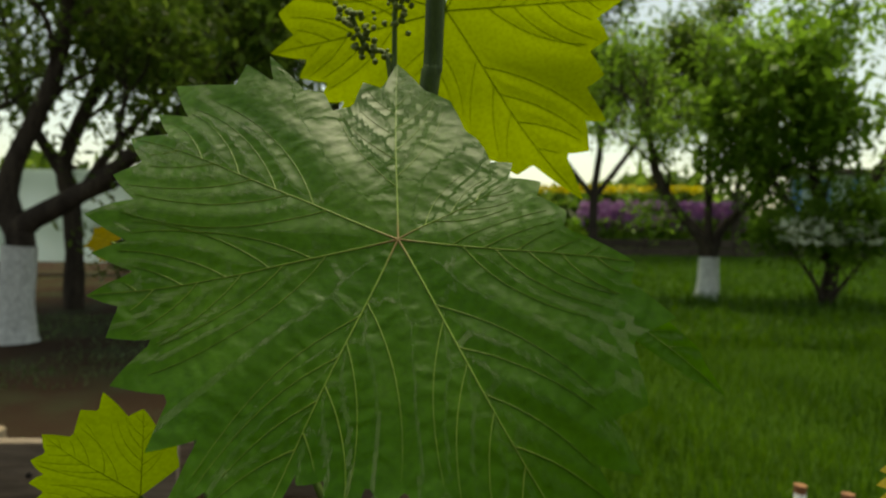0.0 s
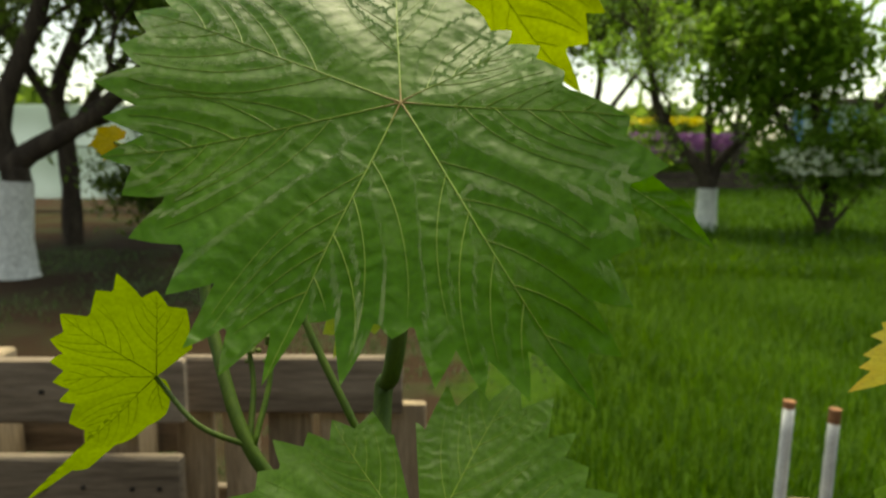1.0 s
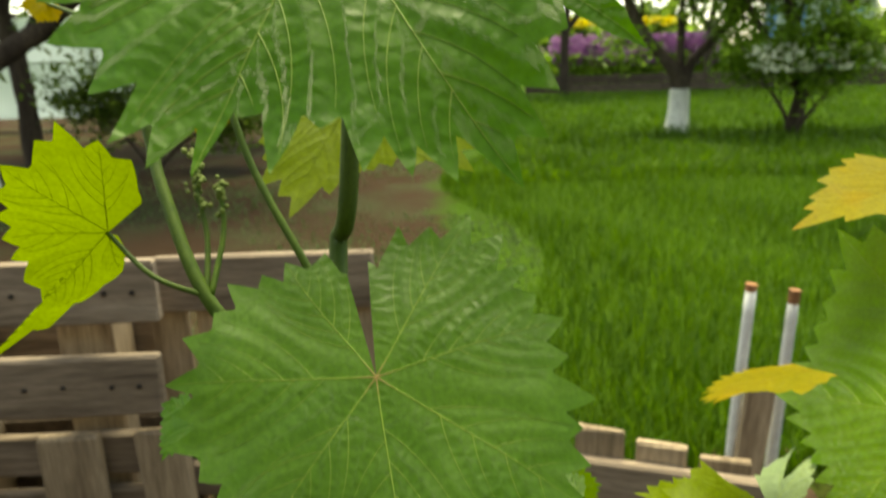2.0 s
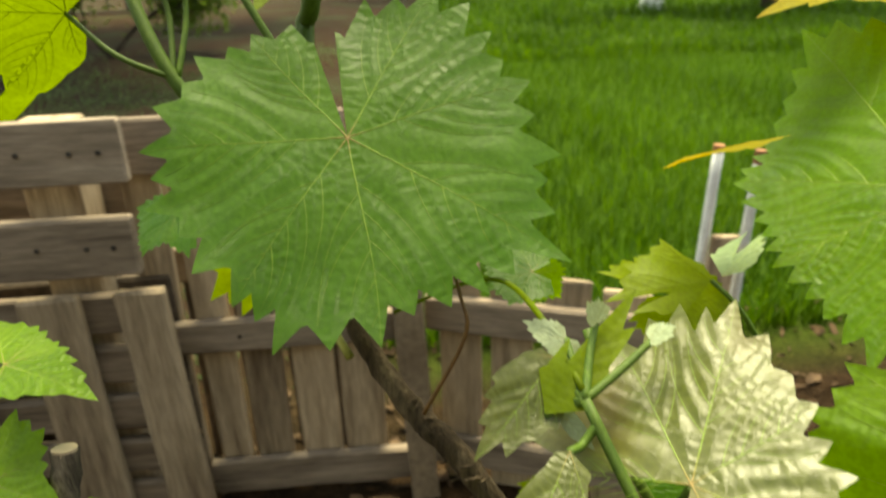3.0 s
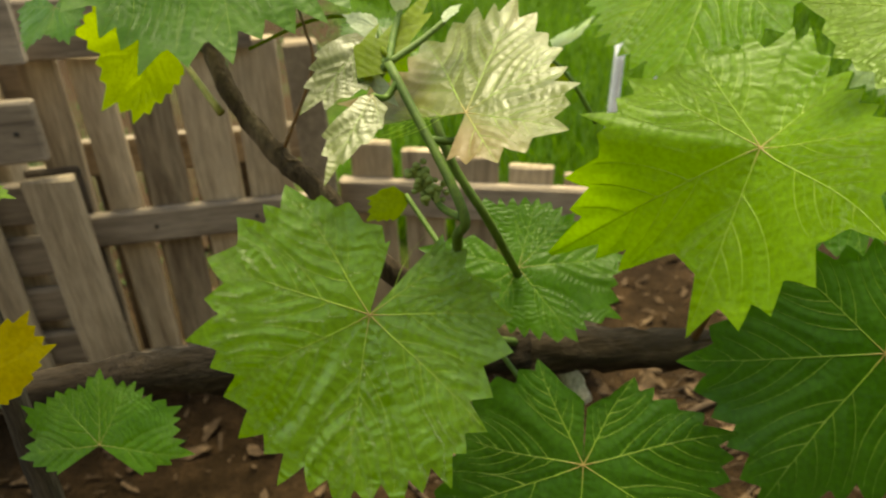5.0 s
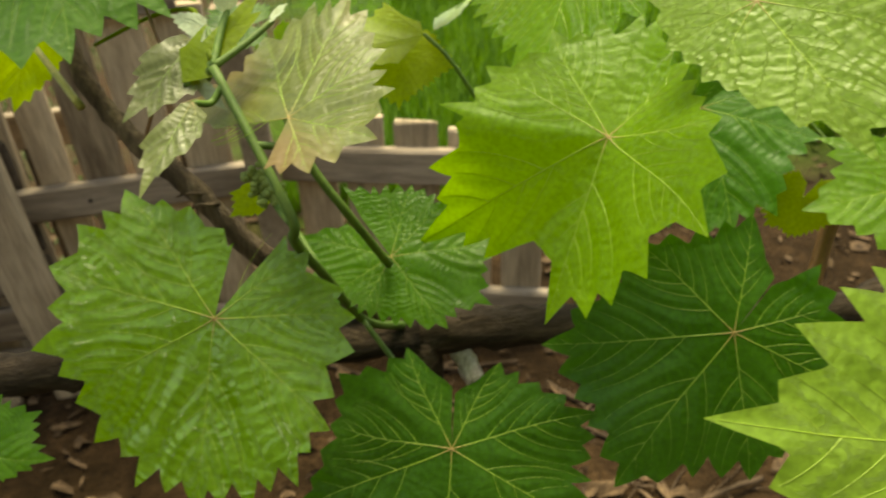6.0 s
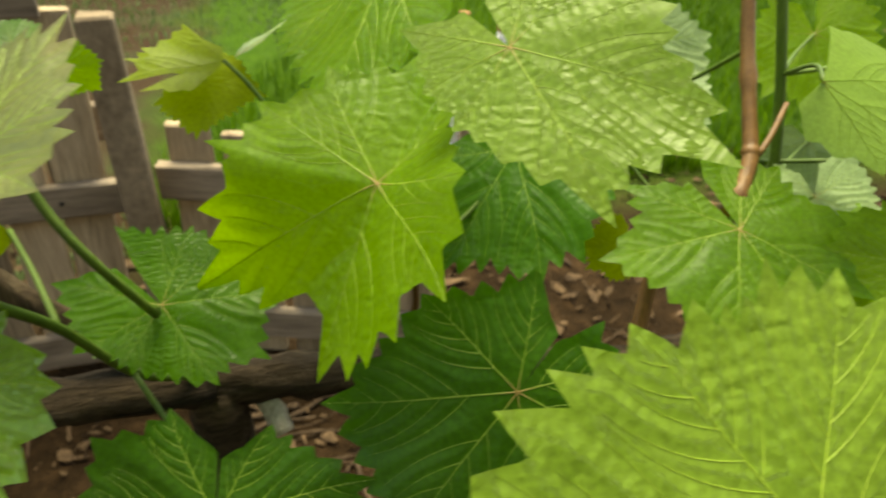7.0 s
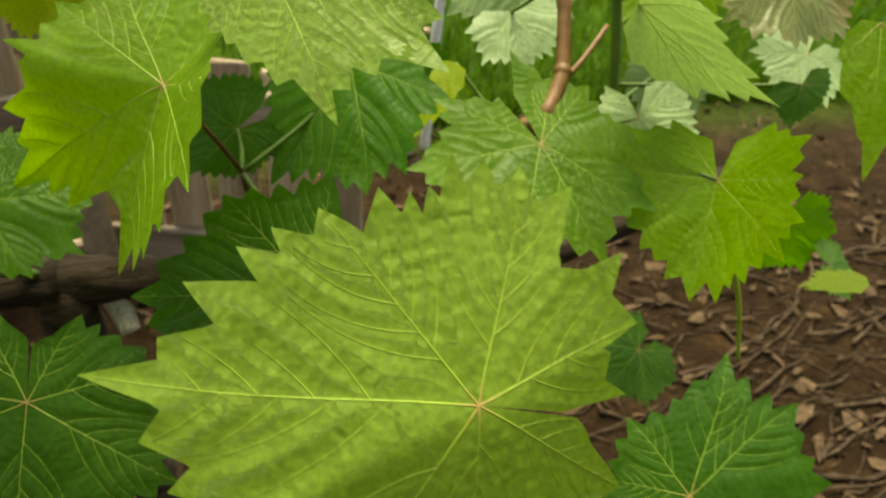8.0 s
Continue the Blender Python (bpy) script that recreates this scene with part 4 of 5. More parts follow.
flower_cluster(s1, [(0.085, 0.467, 1.26), (0.080, 0.488, 1.312), (0.069, 0.488, 1.318), (0.061, 0.488, 1.337)], 70, 1, 0.004)
flower_cluster(s1, [(0.085, 0.467, 1.27), (0.083, 0.488, 1.315), (0.084, 0.49, 1.345), (0.092, 0.49, 1.350)], 70, 2, 0.005)
flower_cluster(s2, [(0.016, 0.447, 1.074), (0.014, 0.465, 1.10), (0.009, 0.473, 1.122), (0.008, 0.48, 1.14)], 40, 3, 0.002)
flower_cluster(s2, [(0.018, 0.447, 1.074), (0.022, 0.465, 1.10), (0.021, 0.472, 1.119), (0.020, 0.474, 1.125)], 30, 4, 0.0015)
flower_cluster(s3, [(0.191, 0.23, 0.955), (0.187, 0.248, 0.951), (0.183, 0.254, 0.957), (0.179, 0.258, 0.963)], 70, 5, 0.0022)


def old_stake():
    st = thing("vine_stake", "short grey weathered wooden stake, cut at the top", "stake", (-0.03, 0.285, 0.10))
    line = bend([(-0.03, 0.285, 0.08), (-0.018, 0.285, 0.6), (-0.006, 0.285, 0.90), (-0.002, 0.303, 0.972)], 14)
    part("post", tube([p - st.location for p in line], taper(len(line), 0.0075, 0.0047), 14, 0.14, 5), stake_wood, st, "", True)
    part("cut_end", tube([line[-2] - st.location, line[-1] - st.location + Vector((0, 0, 0.0012))], [0.0040, 0.0042], 14, 0.03, 6), old_wood, st)


old_stake()


def litter():
    nr = random.Random(77)
    bm = bmesh.new()
    for k in range(520):
        x, y = nr.uniform(0.25, 2.1), nr.uniform(0.0, 1.05)
        a = nr.gauss(-0.1, 0.5)
        ln, r = nr.uniform(0.015, 0.15), 0.0012 + 0.0055 * nr.random() ** 2.5
        z = float(ground_height(x, y)) + r * 0.8
        pts = []
        for q in range(5):
            f = q / 2 - 1
            pts.append((x + math.cos(a) * ln * f + nr.gauss(0, 0.004), y + math.sin(a) * ln * f + nr.gauss(0, 0.006), z + abs(nr.gauss(0, 0.006))))
        pts = bend(pts, 3)
        b = tube(pts, [max(0.0006, v * nr.uniform(0.75, 1.2)) for v in taper(len(pts), r, r * nr.uniform(0.3, 0.9))], 6, 0.3, k)
        me = bpy.data.meshes.new("twig")
        b.to_mesh(me)
        b.free()
        bm.from_mesh(me)
        bpy.data.meshes.remove(me)
    tagged(part("dry_twigs", bm, twig_wood, None, "", True), "dry brown twigs scattered on the soil", "twigs", kind="stuff")
    g = np.random.default_rng(5)
    n = 3600
    x, y = g.uniform(-0.5, 2.3, n), g.uniform(0.0, 1.0, n) ** 1.4 * 1.9
    pos = np.stack([x, y, ground_height(x, y) + 0.008], 1)
    size = (0.35 + g.random((n, 1)) ** 2 * 1.3)
    u = g.normal(0, 0.014, (n, 3)) * (1, 0.6, 0.3) * size
    w = g.normal(0, 0.010, (n, 3)) * (0.6, 1, 0.4) * size
    rim = [pos + u * math.cos(q) * g.uniform(0.6, 1.3, (n, 1)) + w * math.sin(q) * g.uniform(0.6, 1.3, (n, 1)) for q in (0.1, 1.1, 2.2, 3.3, 4.2, 5.3)]
    for k in (1, 4):
        rim[k][:, 2] += g.uniform(0.0, 0.008, n)
    v = np.stack(rim, 1)
    me = bpy.data.meshes.new("dry_scraps")
    me.from_pydata(v.reshape(-1, 3).tolist(), [], (np.arange(n)[:, None] * 6 + np.arange(6)).tolist())
    tagged(mesh_part("dry_scraps", me, soil_litter), "dry leaf scraps lying on the soil", "litter", kind="stuff")


litter()
# shoots end

# leaves begin
leaf(s1, (0.095, 0.350, 1.228), (0.143, 0.285, 1.153), (-0.14, -0.79, 0.60), mature, lobes=[(-178, 0.6), (-167, 0.72), (-158, 0.82), (-125, 0.46), (-69, 0.46), (-52, 0.63), (-41, 0.75), (-24, 0.78), (-15, 0.86), (-9, 0.92), (-2, 0.98), (6, 0.91), (12, 0.87), (19, 0.84), (26, 0.71), (34, 0.83), (43, 0.69), (46, 0.87), (52, 0.89), (59, 0.88), (69, 0.81), (85, 0.81), (104, 0.83), (121, 0.88), (142, 0.96), (157, 1.05), (170, 0.94), (175, 0.93), (182, 0.69)], seed=1, depth=0.08, label='large dark green leaf with sheen', base_curl=-0.05, tip_curl=-0.05, seam=183, side_curl=0.05, close=0, puff=0.009, bends=[(-58, -1, -0.24), (-105, -1, 0.2)])
leaf(s1, (0.100, 0.386, 1.057), (0.110, 0.321, 0.993), (-0.05, -0.71, 0.71), dull, lobes=[(-178, 0.6), (-166, 0.8), (-144, 0.95), (-132, 0.94), (-120, 0.89), (-99, 0.9), (-76, 0.98), (-59, 1.0), (-49, 1.15), (-38, 0.99), (-30, 0.97), (-20, 0.92), (0, 0.99), (12, 0.99), (26, 1.03), (41, 0.91), (56, 0.91), (81, 0.97), (98, 0.97), (111, 0.93), (132, 0.9), (150, 0.76), (165, 0.7), (171, 0.55)], seed=2, puff=0.007, label='broad dull green leaf with pale veins', close=0)
leaf(s1, (0.108, 0.541, 1.352), (0.185, 0.541, 1.246), (0.04, 0.99, 0.03), lit_young, lobes=[(-177, 0.79), (-112, 0.78), (-79, 0.69), (-12, 0.77), (0, 1.0), (19, 0.83), (57, 0.75), (117, 0.75)], puff=0.007, seed=3, label='backlit yellow-green leaf')
leaf(s2, (-0.031, 0.458, 1.105), (-0.103, 0.465, 1.043), (-0.38, 0.88, 0.30), lime_green, lobes=[(-158, 0.44), (-140, 0.53), (-125, 0.65), (-114, 0.59), (-95, 0.58), (0, 0.53), (0, 1.0), (21, 0.46), (81, 0.09)], puff=0.007, seed=4, depth=0.15, label='drooping backlit yellow-green leaf', stalk=(0.017, 0.447, 1.074), seam=101)
leaf(s2, (-0.089, 0.555, 1.219), (-0.103, 0.548, 1.217), (0.31, -0.86, 0.41), yellowing, puff=0.007, seed=5, label='small orange-yellow leaf')
leaf(s1, (0.150, 0.376, 1.215), (0.192, 0.343, 1.183), (-0.46, -0.85, 0.27), mature, lobes=[(-16, 0.48), (-8, 0.78), (0, 1.0), (2, 0.86), (5, 0.5)], seed=6, depth=0.0, teeth=0.04, tip_curl=0, side_curl=0, label='narrow folded green leaf')
leaf(s3, (0.155, 0.238, 0.912), (0.130, 0.199, 0.840), (-0.39, -0.75, 0.54), glossy, lobes=[(-150, 0.5), (-135, 0.54), (-112, 0.62), (-100, 0.66), (-87, 0.68), (-69, 0.68), (-58, 0.75), (-38, 0.86), (-20, 0.9), (0, 0.97), (20, 0.96), (38, 0.92), (51, 0.84), (71, 0.89), (98, 0.83), (115, 0.79), (135, 0.75), (158, 0.54), (176, 0.42), (184, 0.36)], seed=7, label='glossy mid-green leaf with puckered surface', seam=186, close=0, bends=[(-150, -1, 0.3), (60, 1, -0.15), (-60, -1, -0.15)], puff=0.018)
leaf(s4, (0.331, 0.265, 0.955), (0.283, 0.218, 0.891), (-0.38, -0.59, 0.72), fresh, depth=0.2, lobes=[(-178, 0.67), (-147, 0.47), (-93, 0.47), (-70, 0.59), (-52, 0.72), (-41, 0.57), (-32, 0.74), (-20, 0.81), (-12, 0.86), (2, 0.91), (15, 0.59), (34, 0.83), (51, 1.15), (68, 0.94), (80, 0.77), (86, 0.88), (106, 0.75), (136, 0.65), (158, 0.64), (176, 0.66), (182, 0.62)], seed=8, stalk=(0.363, 0.32, 0.875), puff=0.011, label='bright light green leaf', close=0, bends=[(0, -1, 0.6), (86, -1, -0.62), (24, -1, 0.66)], seam=183)
leaf(s4, (0.374, 0.241, 1.015), (0.384, 0.174, 0.979), (-0.57, -0.45, 0.69), light, lobes=[(-172, 0.51), (-107, 0.63), (-69, 0.74), (-39, 0.99), (-28, 1.16), (-16, 0.93), (0, 1.0), (15, 0.71), (29, 0.58), (62, 0.47), (97, 0.47), (136, 0.6)], seed=9, depth=0.16, label='bright light green leaf with a wavy rim', puff=0.008)
# leaves in deep carry the canopy's shade in their colour
leaf(s4, (0.382, 0.219, 0.869), (0.320, 0.199, 0.802), (-0.34, -0.77, 0.54), deep, lobes=[(-166, 0.53), (-99, 0.65), (-42, 0.75), (0, 1.0), (49, 0.96), (99, 0.65), (153, 0.6)], seed=10, label='green leaf with shade darkened into its colour')
leaf(s3, (0.248, 0.231, 0.816), (0.233, 0.186, 0.754), (-0.25, -0.76, 0.60), deep, lobes=[(-152, 0.62), (-106, 0.94), (-62, 1.03), (0, 1.0), (64, 1.28), (75, 0.94), (121, 0.86), (154, 0.69)], seed=11, label='green leaf with shade darkened into its colour')
leaf(s5, (0.412, 0.093, 0.919), (0.300, 0.123, 0.934), (-0.05, -0.60, 0.80), light, close=60, lobes=[(-160, 0.55), (-119, 0.52), (-59, 0.66), (-36, 0.8), (-19, 0.81), (-10, 0.86), (0, 1.01), (7, 0.84), (17, 0.83), (27, 0.76), (34, 0.72), (44, 0.67), (58, 0.63), (65, 0.59), (70, 0.59), (77, 0.67), (85, 0.65), (94, 0.65), (108, 0.63), (116, 0.42), (129, 0.56), (149, 0.5), (155, 0.4), (171, 0.45)], seed=12, label='large pale green leaf with puckered surface', puff=0.01, bends=[(0, 1, 0.3), (-2, -1, -0.3), (150, 1, -0.5)])
leaf(s5, (0.511, 0.252, 0.914), (0.526, 0.188, 0.880), (-0.16, -0.49, 0.86), mid, lobes=[(-169, 0.78), (-117, 0.66), (-68, 0.85), (-33, 0.95), (0, 1.0), (41, 0.97), (104, 0.98), (141, 0.85)], depth=0.2, seed=13, label='mid-green leaf')
leaf(s5, (0.587, 0.202, 0.912), (0.564, 0.171, 0.862), (-0.79, -0.27, 0.55), fresh, lobes=[(-140, 0.6), (-112, 0.8), (-92, 0.74), (-70, 0.9), (-52, 0.95), (-30, 0.9), (-14, 1.0), (0, 1.0), (14, 0.9), (32, 0.8), (60, 0.85), (88, 0.8), (112, 0.75), (135, 0.6)], seed=14, label='curled light green leaf', bends=[(0, 1, 0.3), (0, -1, 0.45)], side_curl=0.3)
leaf(s5, (0.522, 0.091, 0.826), (0.553, 0.127, 0.872), (-0.38, -0.59, 0.71), deep, lobes=[(-132, 0.66), (-56, 0.64), (-25, 0.64), (0, 1.0), (32, 0.96), (66, 0.93), (110, 0.77)], seed=15, label='mid-green leaf hanging low')
leaf(s6, (0.587, 0.302, 0.967), (0.635, 0.227, 0.933), (-0.80, -0.27, -0.53), pale, lobes=[(-75, 1.1), (-50, 0.8), (-33, 0.68), (-15, 0.85), (0, 1.0), (16, 0.8), (31, 0.7), (72, 0.43)], seed=16, label='pale curled leaf', bends=[], side_curl=0.5)
leaf(s6, (0.687, 0.303, 0.986), (0.675, 0.264, 0.950), (-0.12, -0.66, 0.74), bronze, lobes=[(-95, 0.95), (-40, 1.04), (0, 1.0), (28, 1.02), (48, 1.08), (92, 0.97)], seed=17, label='pale downy young leaf')
leaf(s6, (0.677, 0.222, 0.982), (0.661, 0.176, 0.918), (-0.31, -0.73, 0.60), fresh, lobes=[(-82, 0.37), (-26, 0.81), (0, 1.0), (7, 0.72), (69, 0.23)], seed=18, label='light green hanging leaf')
leaf(s6, (0.369, 0.387, 1.018), (0.313, 0.337, 0.958), (-0.65, -0.16, 0.74), mid, lobes=[(-132, 0.67), (-69, 0.77), (-44, 0.88), (0, 1.0), (49, 0.83), (93, 1.17), (138, 1.87), (169, 1.33)], seed=19, label='large mid-green leaf with a pale sheen')
leaf(s3, (0.236, 0.307, 0.882), (0.257, 0.271, 0.858), (-0.16, -0.60, 0.79), mature, lobes=[(-176, 1.01), (-128, 0.88), (-61, 1.21), (-26, 1.21), (0, 1.0), (66, 0.71), (96, 0.91), (140, 1.14)], seed=20, stalk=(0.23, 0.298, 0.89), label='grey-green leaf behind the shoot')
leaf(s3, (0.196, 0.243, 0.990), (0.227, 0.291, 1.020), (-0.426, -0.271, 0.863), bronze, lobes=[(-95, 0.54), (-76, 1.18), (-58, 0.8), (-39, 1.0), (-26, 1.0), (-16, 1.03), (0, 1.03), (12, 0.86), (41, 0.66), (73, 0.64), (104, 0.66), (125, 0.55), (140, 0.5), (160, 0.42), (178, 0.36)], seed=21, label='shiny bronze-tinted young leaf', teeth=0.14, close=0, puff=0.01)
leaf(s3, (0.166, 0.283, 1.009), (0.137, 0.261, 0.989), (-0.03, -0.66, 0.75), bronze, lobes=[(-37, 0.55), (-11, 0.85), (0, 1.0), (33, 0.52), (60, 0.24)], seed=22, teeth=0.12, label='bronze young leaf')
leaf(s3, (0.164, 0.254, 0.996), (0.143, 0.225, 0.976), (-0.16, -0.46, 0.87), bronze, lobes=[(-37, 0.39), (-5, 0.77), (0, 1.0), (24, 0.59), (34, 0.2)], seed=23, teeth=0.12, label='bronze young leaf')
leaf(s3, (0.160, 0.269, 0.998), (0.195, 0.294, 1.027), (-0.19, -0.61, 0.77), young, lobes=[(-17, 0.5), (-12, 0.29), (0, 1.0), (10, 0.78), (23, 0.43)], puff=0.007, seed=24, depth=0.3, label='folded yellow young leaf')
leaf(s4, (0.281, 0.417, 0.962), (0.224, 0.416, 0.954), (0.12, 0.50, -0.86), lit_young, lobes=[(-68, 0.33), (-62, 0.62), (-26, 0.8), (0, 1.0), (4, 0.25), (12, 0.83)], puff=0.007, seed=25, stalk=(0.311, 0.401, 0.921), label='backlit yellow-green leaf')
leaf(s6, (0.303, 0.421, 1.036), (0.242, 0.392, 1.037), (-0.14, 0.34, 0.93), yellowing, lobes=[(-31, 0.75), (-4, 0.71), (0, 1.0), (94, 0.66)], puff=0.007, seed=26, label='small yellow leaf seen edge on')
leaf(s6, (0.426, 0.527, 1.106), (0.326, 0.494, 1.093), (-0.05, -0.25, 0.97), yellowing, lobes=[(-39, 0.6), (-9, 0.78), (0, 1.0), (17, 0.71), (82, 0.47)], puff=0.007, seed=27, label='yellow-green leaf seen edge on')
leaf(s1, (0.038, 0.518, 0.968), (0.015, 0.514, 0.909), (0.32, 0.93, -0.18), lit_young, lobes=[(-136, 0.58), (-72, 0.9), (-36, 0.82), (-21, 1.06), (0, 1.0), (56, 0.52), (114, 0.59)], puff=0.007, seed=28, label='backlit yellow-green leaf')
leaf(s1, (-0.005, 0.479, 0.996), (-0.028, 0.470, 0.974), (-0.49, -0.52, 0.70), mature, lobes=[(-175, 0.66), (-72, 1.1), (-39, 0.64), (0, 1.0), (63, 1.24)], seed=29, label='small leaf behind the broad leaf')
leaf(s1, (0.194, 0.459, 0.952), (0.211, 0.453, 0.938), (-0.03, -0.94, 0.34), fresh, lobes=[(-107, 0.76), (-47, 0.93), (0, 1.0), (45, 0.78), (95, 0.8), (170, 0.57)], seed=30, label='small leaf behind the broad leaf')
leaf(s3, (0.183, 0.403, 0.981), (0.158, 0.394, 0.978), (0.05, -0.36, 0.93), mature, lobes=[(-95, 0.66), (-32, 0.92), (0, 1.0), (3, 0.97), (59, 1.1), (147, 0.76)], seed=31, label='small dark green leaf')
leaf(s7, (-0.026, 0.324, 0.996), (0.015, 0.299, 0.998), (-0.13, -0.10, 0.99), fresh, lobes=[(-151, 0.78), (-77, 0.35), (-22, 0.6), (0, 1.0), (12, 0.62), (45, 0.48)], seed=32, label='light green leaf')
leaf(s7, (-0.027, 0.298, 0.965), (0.010, 0.280, 0.959), (-0.10, -0.49, 0.86), fresh, lobes=[(-114, 0.66), (-77, 0.56), (-18, 0.53), (0, 1.0), (33, 1.06), (51, 0.88)], seed=33, label='mid-green leaf beside the old stake')
leaf(s7, (0.001, 0.249, 0.893), (0.024, 0.259, 0.920), (-0.13, -0.89, 0.44), yellowing, lobes=[(-149, 0.39), (-56, 0.44), (-31, 0.66), (0, 1.0), (27, 0.94), (47, 0.58), (89, 0.34)], puff=0.007, seed=34, label='yellow-green young leaf')
leaf(s7, (0.033, 0.256, 0.849), (0.033, 0.280, 0.873), (-0.22, -0.70, 0.68), mature, lobes=[(-90, 1.19), (-59, 1.34), (-38, 1.01), (0, 1.0), (32, 0.9), (73, 1.16), (103, 1.32)], seed=35, label='mid-green leaf')
leaf(s4, (0.269, 0.426, 0.949), (0.302, 0.413, 0.943), (-0.24, -0.61, 0.74), lit_young, lobes=[(-178, 1.29), (-113, 0.68), (-45, 0.68), (0, 1.0), (32, 0.75), (82, 1.02), (138, 0.88)], puff=0.007, seed=37, label='yellow leaf')
leaf(s5, (0.504, 0.333, 0.860), (0.491, 0.322, 0.839), (-0.18, -0.82, 0.55), young, lobes=[(-130, 1.17), (-77, 0.99), (0, 1.0), (34, 1.13), (60, 1.13), (149, 0.69)], puff=0.007, seed=38, label='yellow-green small leaf')
leaf(s4, (0.434, 0.355, 0.921), (0.425, 0.291, 0.871), (-0.49, -0.49, 0.72), deep, lobes=[(-91, 0.35), (-57, 0.84), (-19, 0.97), (0, 1.0), (42, 1.07), (97, 0.69)], seed=39, label='blue-green leaf with shade darkened into its colour')
leaf(s4, (0.365, 0.354, 0.884), (0.333, 0.348, 0.860), (-0.31, -0.73, 0.60), deep, lobes=[(-132, 0.75), (-54, 0.75), (0, 1.0), (20, 1.1), (80, 1.09), (168, 0.83)], seed=40, label='green leaf with shade darkened into its colour')
leaf(s5, (0.555, 0.396, 0.932), (0.553, 0.359, 0.904), (-0.11, -0.61, 0.78), pale, lobes=[(-100, 0.8), (-34, 0.9), (0, 1.0), (37, 1.03), (70, 0.82)], seed=42, label='grey-green small leaf')
leaf(s5, (0.601, 0.294, 0.899), (0.606, 0.259, 0.875), (-0.38, -0.56, 0.74), pale, lobes=[(-119, 0.91), (-43, 0.95), (0, 1.0), (71, 0.63), (160, 0.71)], seed=43, label='light green small leaf')
leaf(s6, (0.716, 0.287, 0.916), (0.705, 0.272, 0.892), (-0.31, -0.73, 0.60), deep, lobes=[(-135, 0.71), (-37, 0.65), (0, 1.0), (60, 0.86)], seed=44, label='dark green small leaf')
leaf(s1, (0.080, 0.571, 1.163), (0.046, 0.525, 1.092), (0.18, 0.79, -0.59), young, lobes=[(-145, 0.69), (-88, 0.67), (-42, 0.71), (-20, 0.89), (0, 1.0), (12, 0.77), (36, 0.63), (57, 0.77), (70, 1.09), (82, 1.18), (108, 0.98), (153, 0.73)], puff=0.007, seed=45, label='backlit yellow-green leaf behind the stem')
leaf(s2, (0.009, 0.508, 1.160), (0.009, 0.503, 1.144), (-0.03, -0.94, 0.34), yellowing, lobes=[(-103, 0.91), (-53, 0.81), (0, 1.0), (59, 1.0), (127, 0.84)], puff=0.007, seed=46, label='small orange-yellow leaf')
leaf(s3, (0.164, 0.272, 0.998), (0.174, 0.262, 0.988), (-0.49, -0.81, 0.33), downy, lobes=[(-35, 0.36), (-11, 0.73), (0, 1.0), (17, 0.59), (28, 0.29)], seed=47, teeth=0.04, label='white downy opening bud')
leaf(s3, (0.180, 0.286, 1.018), (0.180, 0.285, 1.028), (0.46, -0.88, -0.12), downy, lobes=[(-73, 0.35), (-24, 1.17), (0, 1.0), (49, 0.71)], seed=48, label='silvery tip of a young leaf')
leaf(s3, (0.195, 0.280, 1.015), (0.202, 0.278, 1.021), (-0.67, -0.07, 0.74), downy, lobes=[(-74, 0.67), (0, 1.0), (23, 0.88), (67, 0.48)], seed=55, label='silvery tip of a young leaf')
leaf(s3, (0.171, 0.289, 1.012), (0.171, 0.280, 1.003), (-0.03, -0.67, 0.74), downy, lobes=[(-46, 0.52), (0, 1.0), (69, 0.62), (118, 1.22), (157, 0.52)], seed=49, label='silvery young leaf')
leaf(s3, (0.181, 0.318, 0.925), (0.160, 0.315, 0.914), (-0.13, -0.89, 0.44), young, lobes=[(-64, 0.21), (-30, 0.61), (0, 1.0), (29, 0.84), (44, 0.55)], puff=0.007, seed=50, label='small yellow-green leaf behind the glossy one')
leaf(s7, (0.005, 0.288, 0.961), (0.025, 0.279, 0.960), (-0.01, -0.07, 1.00), fresh, lobes=[(-37, 0.37), (-22, 0.63), (0, 1.0), (22, 0.8), (38, 0.52)], seed=51, label='small light green leaf beside the stake')
leaf(s4, (0.287, 0.417, 0.964), (0.324, 0.443, 0.980), (-0.48, 0.14, 0.87), pale, lobes=[(-21, 1.25), (-18, 0.44), (0, 1.0), (8, 0.8), (39, 0.4)], seed=52, label='pale folded leaf')
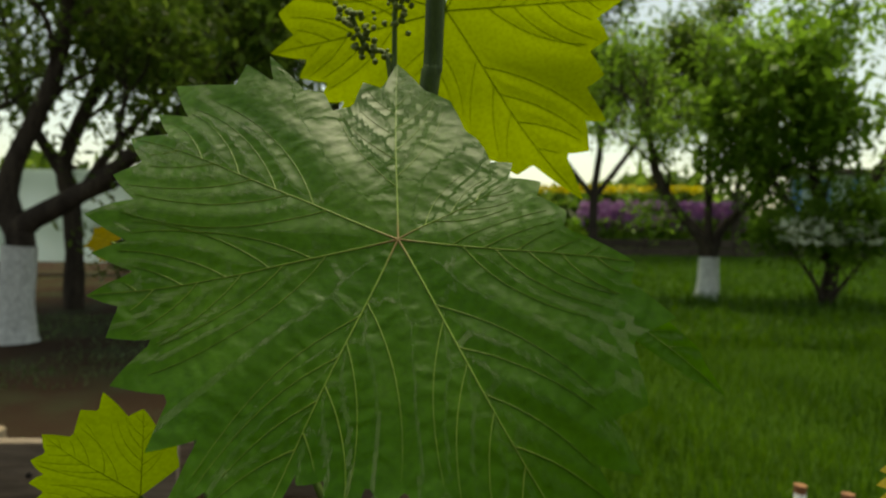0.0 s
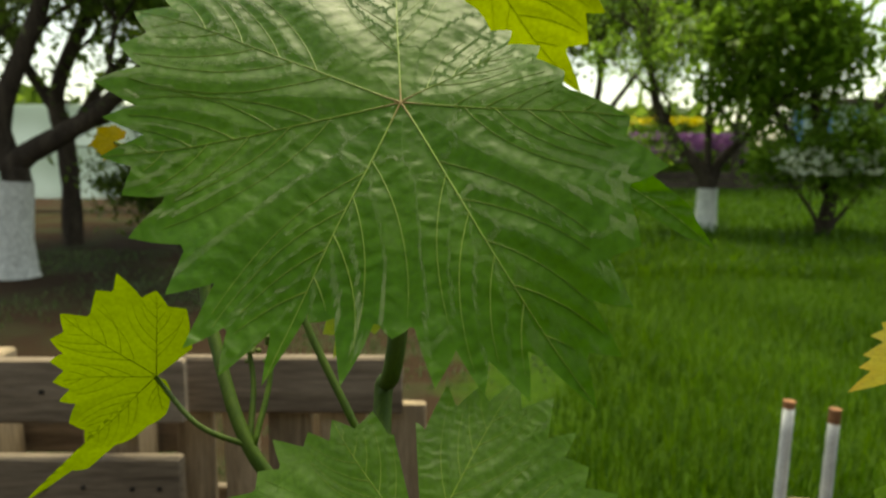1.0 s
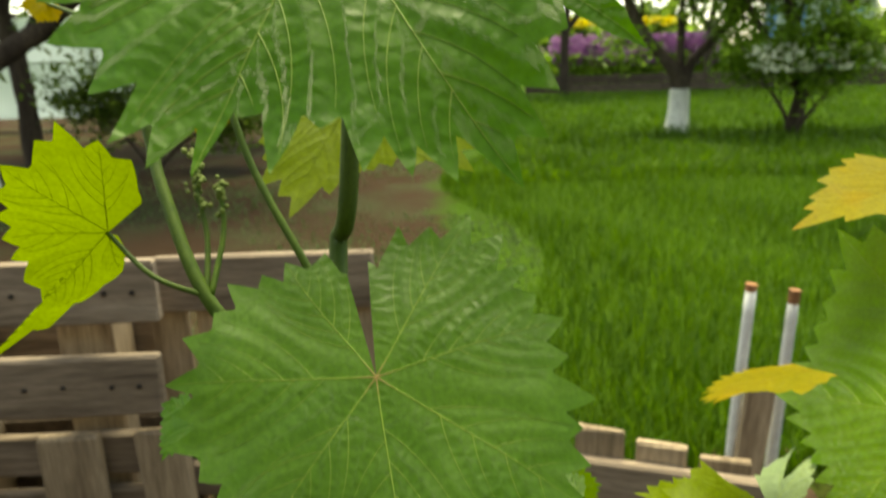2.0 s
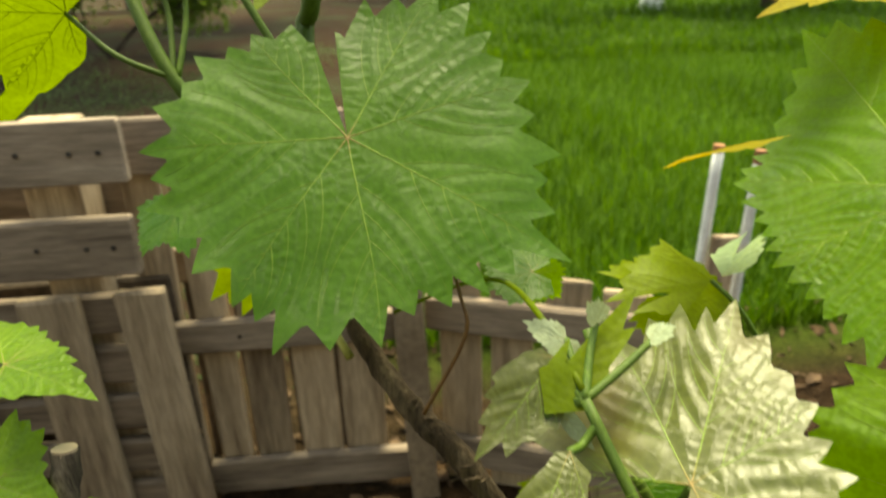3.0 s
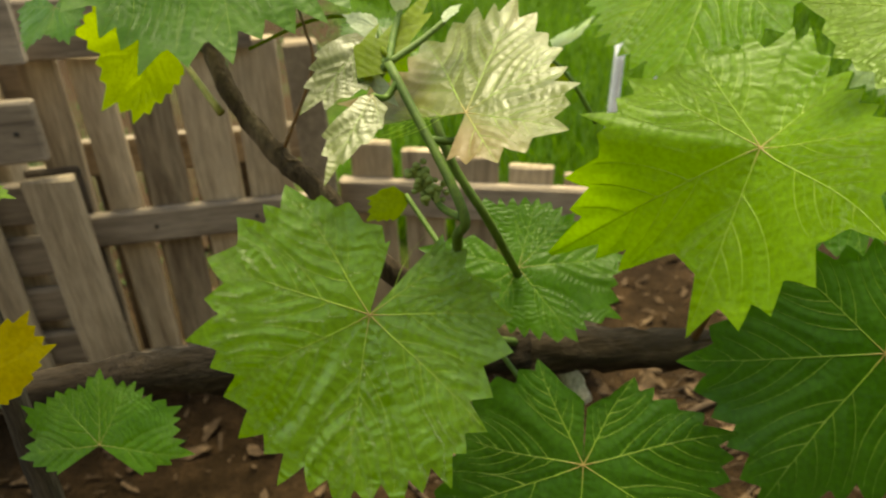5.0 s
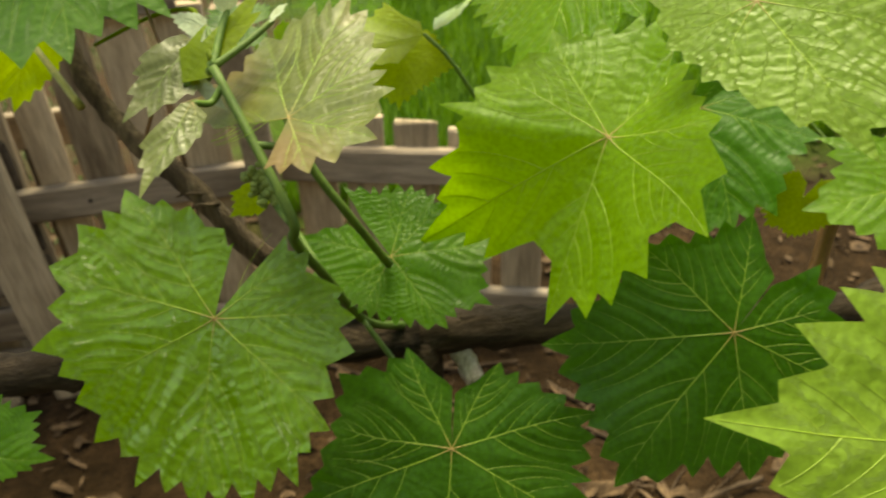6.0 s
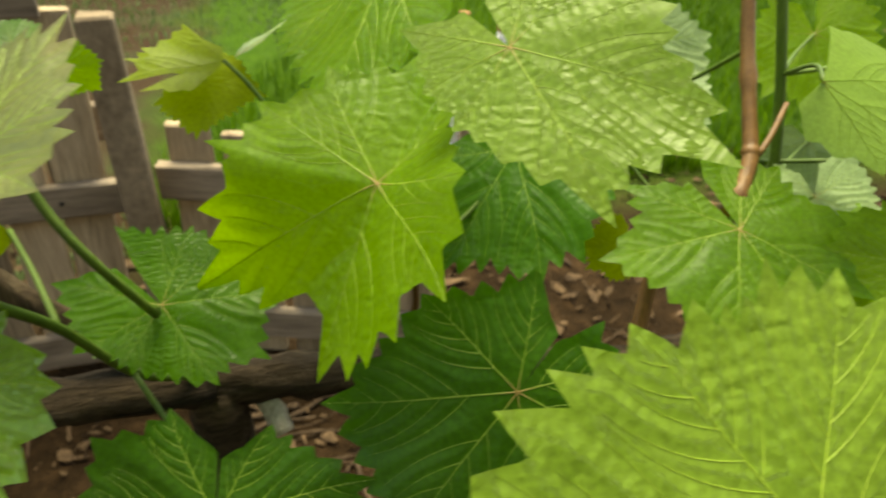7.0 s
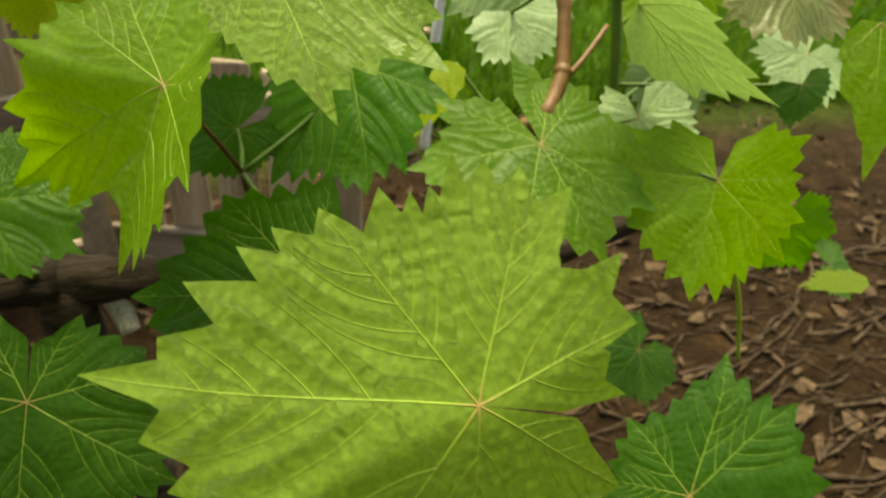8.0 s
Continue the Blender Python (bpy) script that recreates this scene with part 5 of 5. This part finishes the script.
leaf(s6, (0.791, 0.226, 0.780), (0.741, 0.245, 0.778), (0.04, 0.23, 0.97), young, lobes=[(-21, 0.69), (-8, 0.98), (0, 1.0), (39, 0.71), (84, 0.5)], puff=0.007, seed=53, label='small yellow-green leaf low on the vine')
leaf(s5, (0.503, 0.361, 0.914), (0.467, 0.334, 0.879), (-0.52, -0.33, 0.79), lit_young, lobes=[(-47, 0.33), (-20, 0.64), (0, 1.0), (22, 0.47), (55, 0.24)], puff=0.007, seed=54, label='backlit yellow leaf')
leaf(s5, (0.586, 0.470, 0.940), (0.577, 0.430, 0.883), (-0.2, -0.75, 0.62), pale, seed=60, label='pale green leaf behind the reddish shoot')
leaf(s6, (0.693, 0.420, 0.956), (0.697, 0.380, 0.900), (-0.25, -0.7, 0.66), fresh, seed=61, label='light green leaf behind the curled one')
leaf(s6, (0.794, 0.360, 0.902), (0.753, 0.340, 0.878), (-0.3, -0.6, 0.74), pale, seed=62, label='blue-green leaf above the soil')
leaf(s6, (0.699, 0.400, 0.880), (0.718, 0.370, 0.842), (-0.3, -0.7, 0.64), pale, seed=63, label='grey-green leaf in the gap')
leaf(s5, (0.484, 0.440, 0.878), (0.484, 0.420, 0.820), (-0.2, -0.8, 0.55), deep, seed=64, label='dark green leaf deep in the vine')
leaf(s5, (0.603, 0.280, 0.890), (0.615, 0.255, 0.884), (-0.3, -0.5, 0.8), fresh, seed=65, label='small young leaf at a side shoot')
leaf(s5, (0.640, 0.300, 0.840), (0.620, 0.280, 0.819), (-0.3, -0.6, 0.7), fresh, seed=66, label='small light green leaf low on the shoot')
leaf(s5, (0.612, 0.270, 0.875), (0.614, 0.250, 0.858), (-0.3, -0.5, 0.8), young, seed=67, label='small yellow-green leaf at a side shoot')
leaf(s6, (0.821, 0.330, 0.756), (0.845, 0.316, 0.708), (-0.4, -0.6, 0.7), mature, seed=68, label='light green leaf over the twigs')
leaf(s6, (0.851, 0.300, 0.729), (0.887, 0.293, 0.714), (-0.2, -0.4, 0.9), mature, seed=69, label='small light green leaf over the twigs')
leaf(s4, (0.641, 0.270, 0.709), (0.598, 0.250, 0.692), (-0.3, -0.7, 0.6), deep, seed=70, label='dark green leaf beneath the large pale one')
# leaves end
